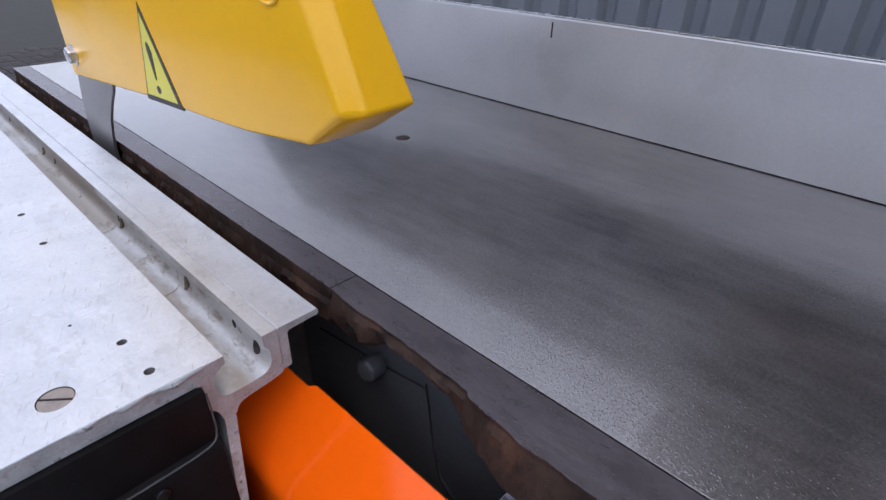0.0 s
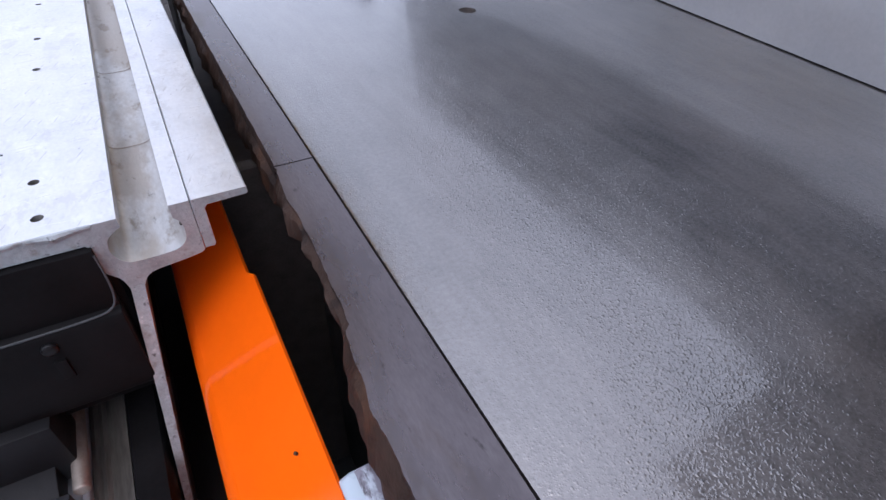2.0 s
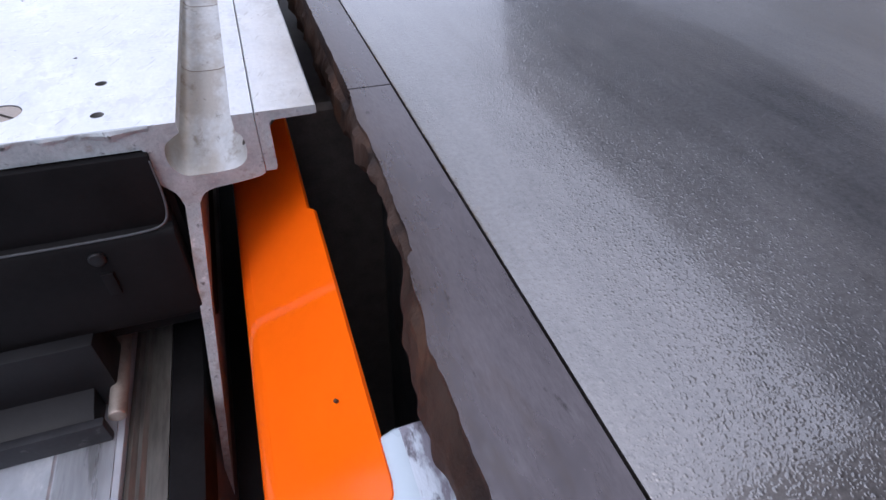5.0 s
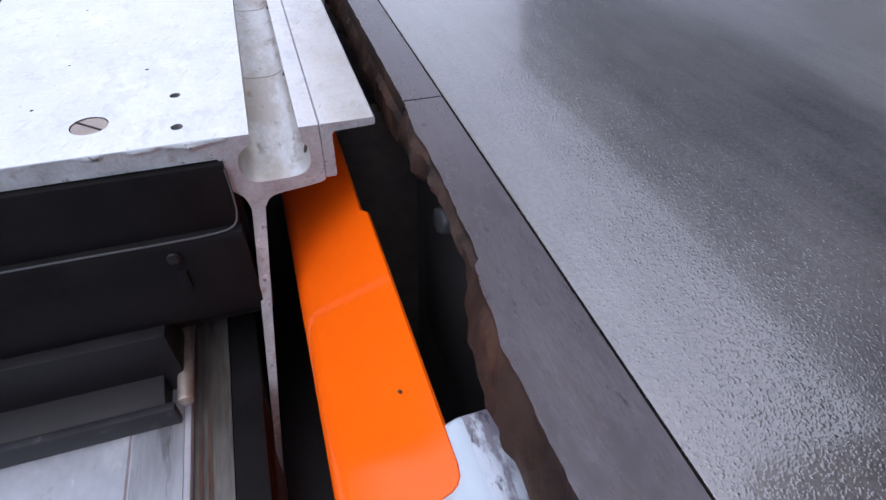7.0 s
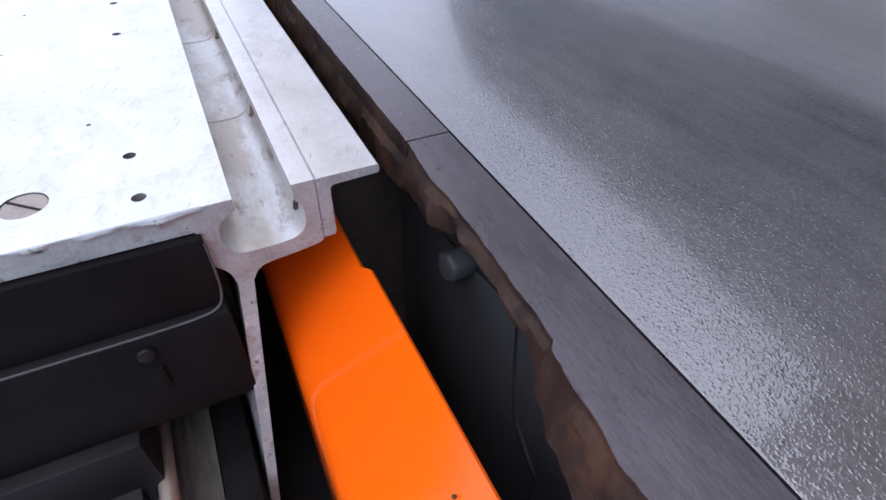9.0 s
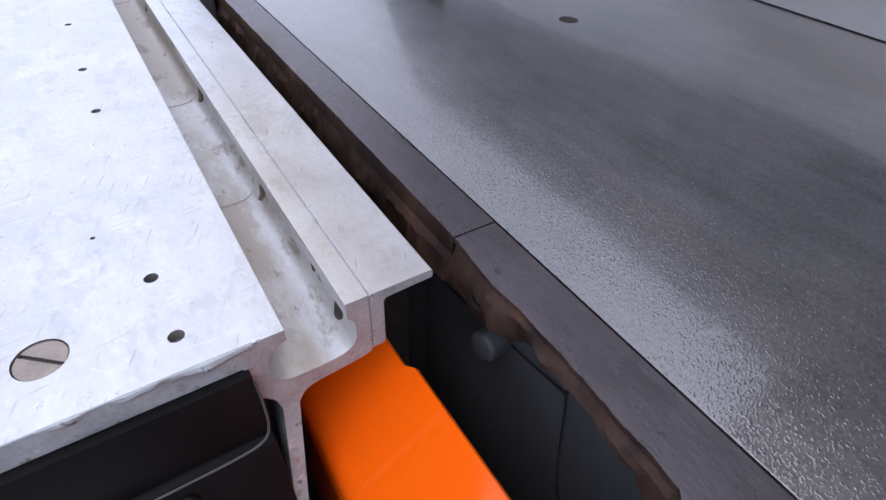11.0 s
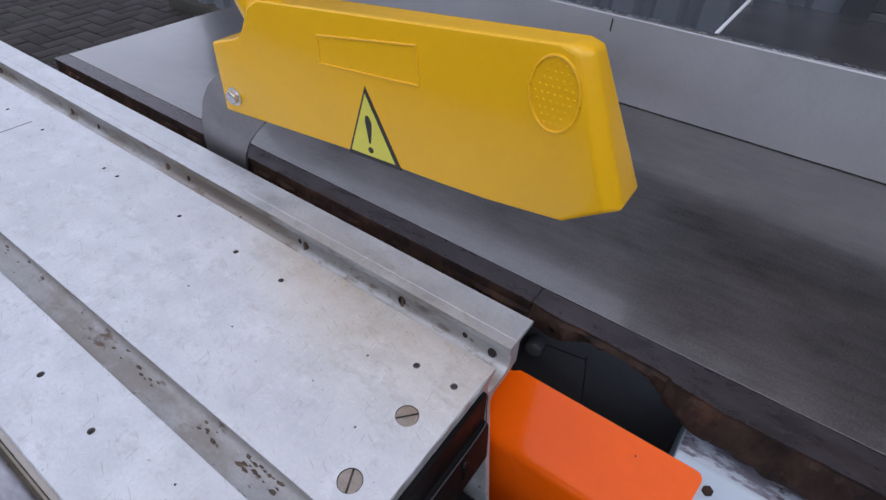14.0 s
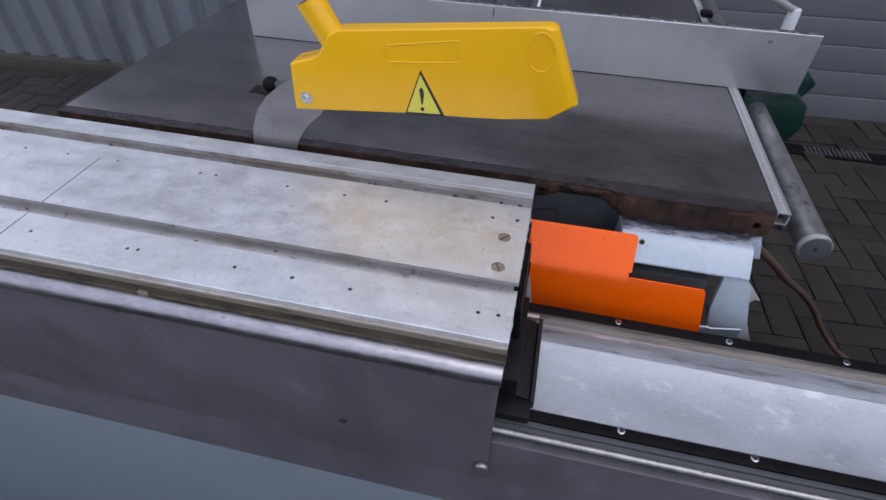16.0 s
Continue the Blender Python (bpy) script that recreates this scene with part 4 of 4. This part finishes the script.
carved(nozzle, rod((0.0215, 0.342, 1.122), (0.0215, 0.3625, 1.159), 0.0185, 0.0190, seg=40))


def triangle(a, b_, c, x0, x1, grow):
    mid = [(a[i] + b_[i] + c[i]) / 3 for i in (0, 1)]
    pts = [(mid[0] + (p[0] - mid[0]) * grow, mid[1] + (p[1] - mid[1]) * grow) for p in (a, b_, c)]
    return prism(pts, "x", x0, x1)


TRI = ((0.2155, 0.9975), (0.1525, 1.0005), (0.1905, 1.0705))
sticker = part("warning_sign", triangle(*TRI, -0.0004, 0.001, 1.0), INK, guard, "black-edged warning triangle")
part("sign_face", triangle((0.2125, 1.0015), (0.1590, 1.0035), (0.1910, 1.0650), -0.0007, -0.0003, 0.97), SIGN, sticker, "lime-yellow triangle face")
part("exclamation_bar", prism([(0.1900, 1.0440), (0.1875, 1.0425), (0.1850, 1.037), (0.1858, 1.026), (0.1872, 1.0165), (0.1890, 1.0165), (0.1905, 1.026), (0.1925, 1.038), (0.1918, 1.0425)], "x", -0.0010, -0.0005), INK, sticker)
part("exclamation_dot", rod((-0.0010, 0.1876, 1.0095), (-0.0005, 0.1876, 1.0095), 0.0031, seg=16), INK, sticker)
part("bolt", rod((-0.007, 0.3745, 1.0075), (0.001, 0.3745, 1.0075), 0.0078, seg=6, bev=0.0012), CHROME, guard, "zinc hexagon bolt")
part("washer", rod((-0.0016, 0.3745, 1.0075), (0.001, 0.3745, 1.0075), 0.0098, seg=28), CHROME, guard)
for q in (((0.2405, 1.1020), (0.1365, 1.1178)), ((0.2405, 1.0775), (0.1340, 1.0865)), ((0.2405, 1.1020), (0.2405, 1.0775)), ((0.1365, 1.1178), (0.1340, 1.0865))):
    part("raised_line", rod((-0.0001, *q[0]), (-0.0001, *q[1]), 0.0011, seg=8), YELLOW, guard)
ring_pts = [(-0.0002, 0.0215 + 0.0185 * math.cos(a) + 0.002 * math.sin(a), 1.1115 + 0.0265 * math.sin(a)) for a in [2 * math.pi * k / 24 for k in range(25)]]
part("raised_oval", tube(ring_pts, 0.0012, 8), YELLOW, guard, "raised oval rim")
for i in range(-4, 5):
    for j in range(-3, 4):
        y, z = j * 0.0048 + (0.0024 if i % 2 else 0), i * 0.0052
        if (y / 0.0155) ** 2 + (z / 0.0225) ** 2 < 1:
            part("stud", rod((0.0004, 0.0215 + y, 1.1115 + z), (-0.0009, 0.0215 + y, 1.1115 + z), 0.0012, 0.0006, seg=8), YELLOW, guard)

guard.rotation_euler = (0, 0, radians(1.9))
guard.location.z -= 0.0025

knife_out = [(y + 0.010, z) for y, z in ((0.4885, 0.80), (0.4890, 0.90), (0.482, 0.930), (0.468, 0.960), (0.448, 0.985), (0.420, 1.008), (0.395, 1.022), (0.345, 1.022), (0.340, 0.985),
             (0.352, 0.968), (0.372, 0.950), (0.390, 0.930), (0.402, 0.910), (0.408, 0.893), (0.410, 0.80))]
knife = tagged(part("riving_knife", prism(knife_out, "x", 0.0135, 0.0165, 0.0006), KNIFE), "curved grey steel riving knife behind the blade slot", "riving knife")

# ---- rip fence, its bar and scale ----
fence = thing("rip_fence", (0.475, 0.1, 0.9), "long upright aluminium rip fence on the saw table", "rip fence")
FX = 0.468
part("plate", prism([(FX, 0.9010), (FX, 1.0205), (FX + 0.0015, 1.0225), (FX + 0.012, 1.0225), (FX + 0.0135, 1.021), (FX + 0.0135, 0.9010)], "y", -0.503, 0.734, 0.0006), FENCE, fence)
part("top_edge", block(FX + 0.0005, FX + 0.013, -0.502, 0.733, 1.0226, 1.0240, 0.0006), CHROME, fence, "bright milled top edge")
part("screw", rod((FX - 0.001, -0.412, 1.003), (FX + 0.001, -0.412, 1.003), 0.005, seg=18, bev=0.0006), BAR, fence)
part("nick", block(FX - 0.0004, FX + 0.001, 0.147, 0.149, 0.998, 1.016, 0), RUST, fence, "rusty nick below the top edge")
part("clamp", rod((FX + 0.0145, 0.055, 1.0), (FX + 0.03, 0.055, 1.0), 0.006, seg=12), RUBBER, fence)
part("rib", block(FX + 0.014, FX + 0.06, -0.40, 0.60, 0.903, 0.94, 0.002), FENCE, fence)

bar = thing("fence_bar", (0.65, -0.444, 0.845), "scuffed round steel fence bar with a white ring", "round bar")
part("tube", rod((0.012, -0.444, 0.845), (1.30, -0.446, 0.845), 0.0240, seg=48, bev=0.002), BAR, bar)
part("painted_ring", rod((0.014, -0.444, 0.845), (0.020, -0.444, 0.845), 0.0245, seg=48), TAPE, bar, "white ring at the bar's end")
part("end_cap", rod((0.0110, -0.444, 0.845), (0.0135, -0.444, 0.845), 0.0212, seg=40, bev=0.0008), DARK, bar, "dull grey end cap")
part("end_hole", rod((0.0102, -0.444, 0.845), (0.0125, -0.444, 0.845), 0.004, seg=16), INK, bar)
for x in (0.10, 0.66):
    part("stand_off", block(x, x + 0.04, -0.428, Y0 - 0.0005, 0.810, 0.86, 0.004), DARK, bar)

ruler = thing("scale_rail", (0.5, -0.378, 0.89), "aluminium scale rail along the table's front edge", "scale rail")
part("channel", prism([(-0.3880, 0.8785), (-0.3680, 0.8785), (-0.3680, 0.9), (-0.3880, 0.9), (-0.3880, 0.898), (-0.3700, 0.898), (-0.3700, 0.8805), (-0.3860, 0.8805), (-0.3860, 0.894), (-0.3880, 0.894)],
     "x", 0.016, 1.09, 0.0), FENCE, ruler)
part("tape", block(0.018, 1.085, -0.3820, -0.3695, 0.9002, 0.9008, 0.0), TAPE, ruler, "worn scale tape")
tick = None
for k in range(200):
    x = 0.022 + 0.005 * k
    tick = block(x, x + 0.0009, -0.3770 if k % 2 else -0.3800, -0.3710, 0.9008, 0.9010, 0, bm=tick)
tagged(part("tick_marks", tick, INK, ruler, "fine dark scale marks"), kind="stuff")

carriage = thing("fence_carriage", (0.6, -0.5, 0.78), "dark green cast fence carriage on the round bar", "fence carriage")
part("casting", prism([(-0.438, 0.885), (-0.520, 0.892), (-0.545, 0.886), (-0.570, 0.866), (-0.580, 0.815), (-0.562, 0.778), (-0.47, 0.770), (-0.438, 0.79)], "x", 0.515, 0.66, 0.004), GREEN, carriage)
part("arm", prism([(-0.44, 0.80), (-0.44, 0.86), (-0.61, 0.88), (-0.63, 0.86), (-0.60, 0.80)], "x", 0.66, 0.93, 0.004), GREEN, carriage)
part("joint", rod((0.893, -0.600, 0.872), (0.893, -0.600, 0.958), 0.0165, 0.015, seg=20, bev=0.004), WHITE, carriage, "pale lever joint")
part("lever", rod((0.893, -0.600, 0.952), (0.792, -0.424, 1.040), 0.0085, seg=18), TAPE, carriage, "bright lever rod")
part("knob", rod((0.800, -0.438, 1.033), (0.777, -0.398, 1.053), 0.0155, 0.013, seg=20, bev=0.006), RUBBER, carriage, "black lever knob")

carriage.location += Vector((-0.032, 0.027, 0.004))
stop = tagged(part("stop_block", block(0.925, 0.965, -0.400, -0.372, 0.8995, 0.912, 0.003), RUBBER), "small black stop resting on the extension table", "stop block")
lever = thing("ball_lever", (0.2, 0.45, 0.9), "dark steel lever rod with a black ball, low over the table", "lever")
part("rod", rod((0.202, 0.312, 0.9125), (0.196, 0.53, 0.914), 0.0095, seg=24, bev=0.0015), DARK, lever)
ball = bmesh.new()
bmesh.ops.create_uvsphere(ball, u_segments=28, v_segments=18, radius=0.0165, matrix=Matrix.Translation((0.196, 0.540, 0.914)))
part("ball", ball, RUBBER, lever, "black ball knob")
part("stem", rod((0.194, 0.540, 0.866), (0.196, 0.540, 0.912), 0.007, seg=14), DARK, lever)

lever.location += Vector((0.004, 0.014, 0))
hose = tagged(part("hose", tube([(0.10, -0.36, 0.80), (0.21, -0.49, 0.66), (0.32, -0.61, 0.52), (0.42, -0.72, 0.40), (0.50, -0.82, 0.28), (0.55, -0.91, 0.16), (0.575, -1.0, 0.06), (0.57, -1.08, 0.012), (0.50, -1.2, 0.009)], 0.0085), HOSE),
              "brown rubber hose hanging from the saw to the paving", "hose")

# ---- paving: bricks laid in herringbone, with a channel drain before the door ----
drain = thing("channel_drain", (2.0, -1.6, -0.01), "dark cast slotted channel drain in the paving", "drain", kind="structure")
part("frame", block(1.955, 2.055, -4.5, 0.0, -0.03, -0.004, 0.002), RUBBER, drain)
for k in range(9):
    y0 = -0.30 - 0.5 * k
    bars = None
    for j in range(14):
        bars = block(1.966, 2.044, y0 - 0.022 * j - 0.013, y0 - 0.022 * j, -0.006, 0.001, 0.0015, bm=bars)
    tagged(part("grate_bars", bars, DARK, drain, "dark slotted grate"), kind="stuff")

L, Wd, J = 0.20, 0.10, 0.0035
brick_bm = block(-L / 2 + J / 2, L / 2 - J / 2, -Wd / 2 + J / 2, Wd / 2 - J / 2, -0.03, 0.0, 0.005)
brick_bm.faces.ensure_lookup_table()
brick_mesh = bpy.data.meshes.new("brick")
bmesh.ops.delete(brick_bm, geom=[f for f in brick_bm.faces if f.normal.z < -0.9], context="FACES")
brick_bm.to_mesh(brick_mesh)
brick_bm.free()
smooth(brick_mesh)
brick_mesh.materials.append(BRICK)
rng = random.Random(5)
turn45 = Matrix.Rotation(radians(YAW), 4, "Z")


near, far = [], []
spots = []
for i in range(-70, 70):
    for j in range(-40, 40):
        # two bricks to a step of the herringbone
        ox, oy = (i + 2 * j) * Wd, (i - 2 * j) * Wd
        spots.append((ox + Wd, oy + Wd / 2, 0))
        spots.append((ox + Wd / 2, oy + 2 * Wd, 90))
for x, y, a in spots:
    p = turn45 @ Vector((x, y, 0))
    if not (-1.5 < p.x < 2.4 and -5 < p.y < 6.5) or (1.93 < p.x < 2.08 and -4.5 < p.y < 0.05):
        continue
    m = pose(p.x, p.y, rng.uniform(-0.0015, 0.0015), rng.uniform(-0.6, 0.6), rng.uniform(-0.6, 0.6), a + YAW + rng.uniform(-1.2, 1.2))
    picked = (0.55 < p.x < 2.4 and -1.95 < p.y < -0.72) or (1.15 < p.x < 1.95 and 1.75 < p.y < 3.2)
    (near if picked else far).append(m)
for m in near:
    ob = new("brick", brick_mesh)
    ob.parent = ground
    ob.matrix_world = m
src = bmesh.new()
src.from_mesh(brick_mesh)
src.verts.ensure_lookup_table()
co = [v.co.copy() for v in src.verts]
fs = [[v.index for v in f.verts] for f in src.faces]
src.free()
verts, faces = [], []
for m in far:
    base = len(verts)
    verts += [tuple(m @ c) for c in co]
    faces += [[base + i for i in f] for f in fs]
rest_me = bpy.data.meshes.new("bricks")
rest_me.from_pydata(verts, [], faces)
rest_me.update()
smooth(rest_me)
rest_me.materials.append(BRICK)
rest_ob = new("bricks", rest_me)
rest_ob.parent = ground
tagged(rest_ob, "dark worn paving bricks of the yard", kind="stuff")
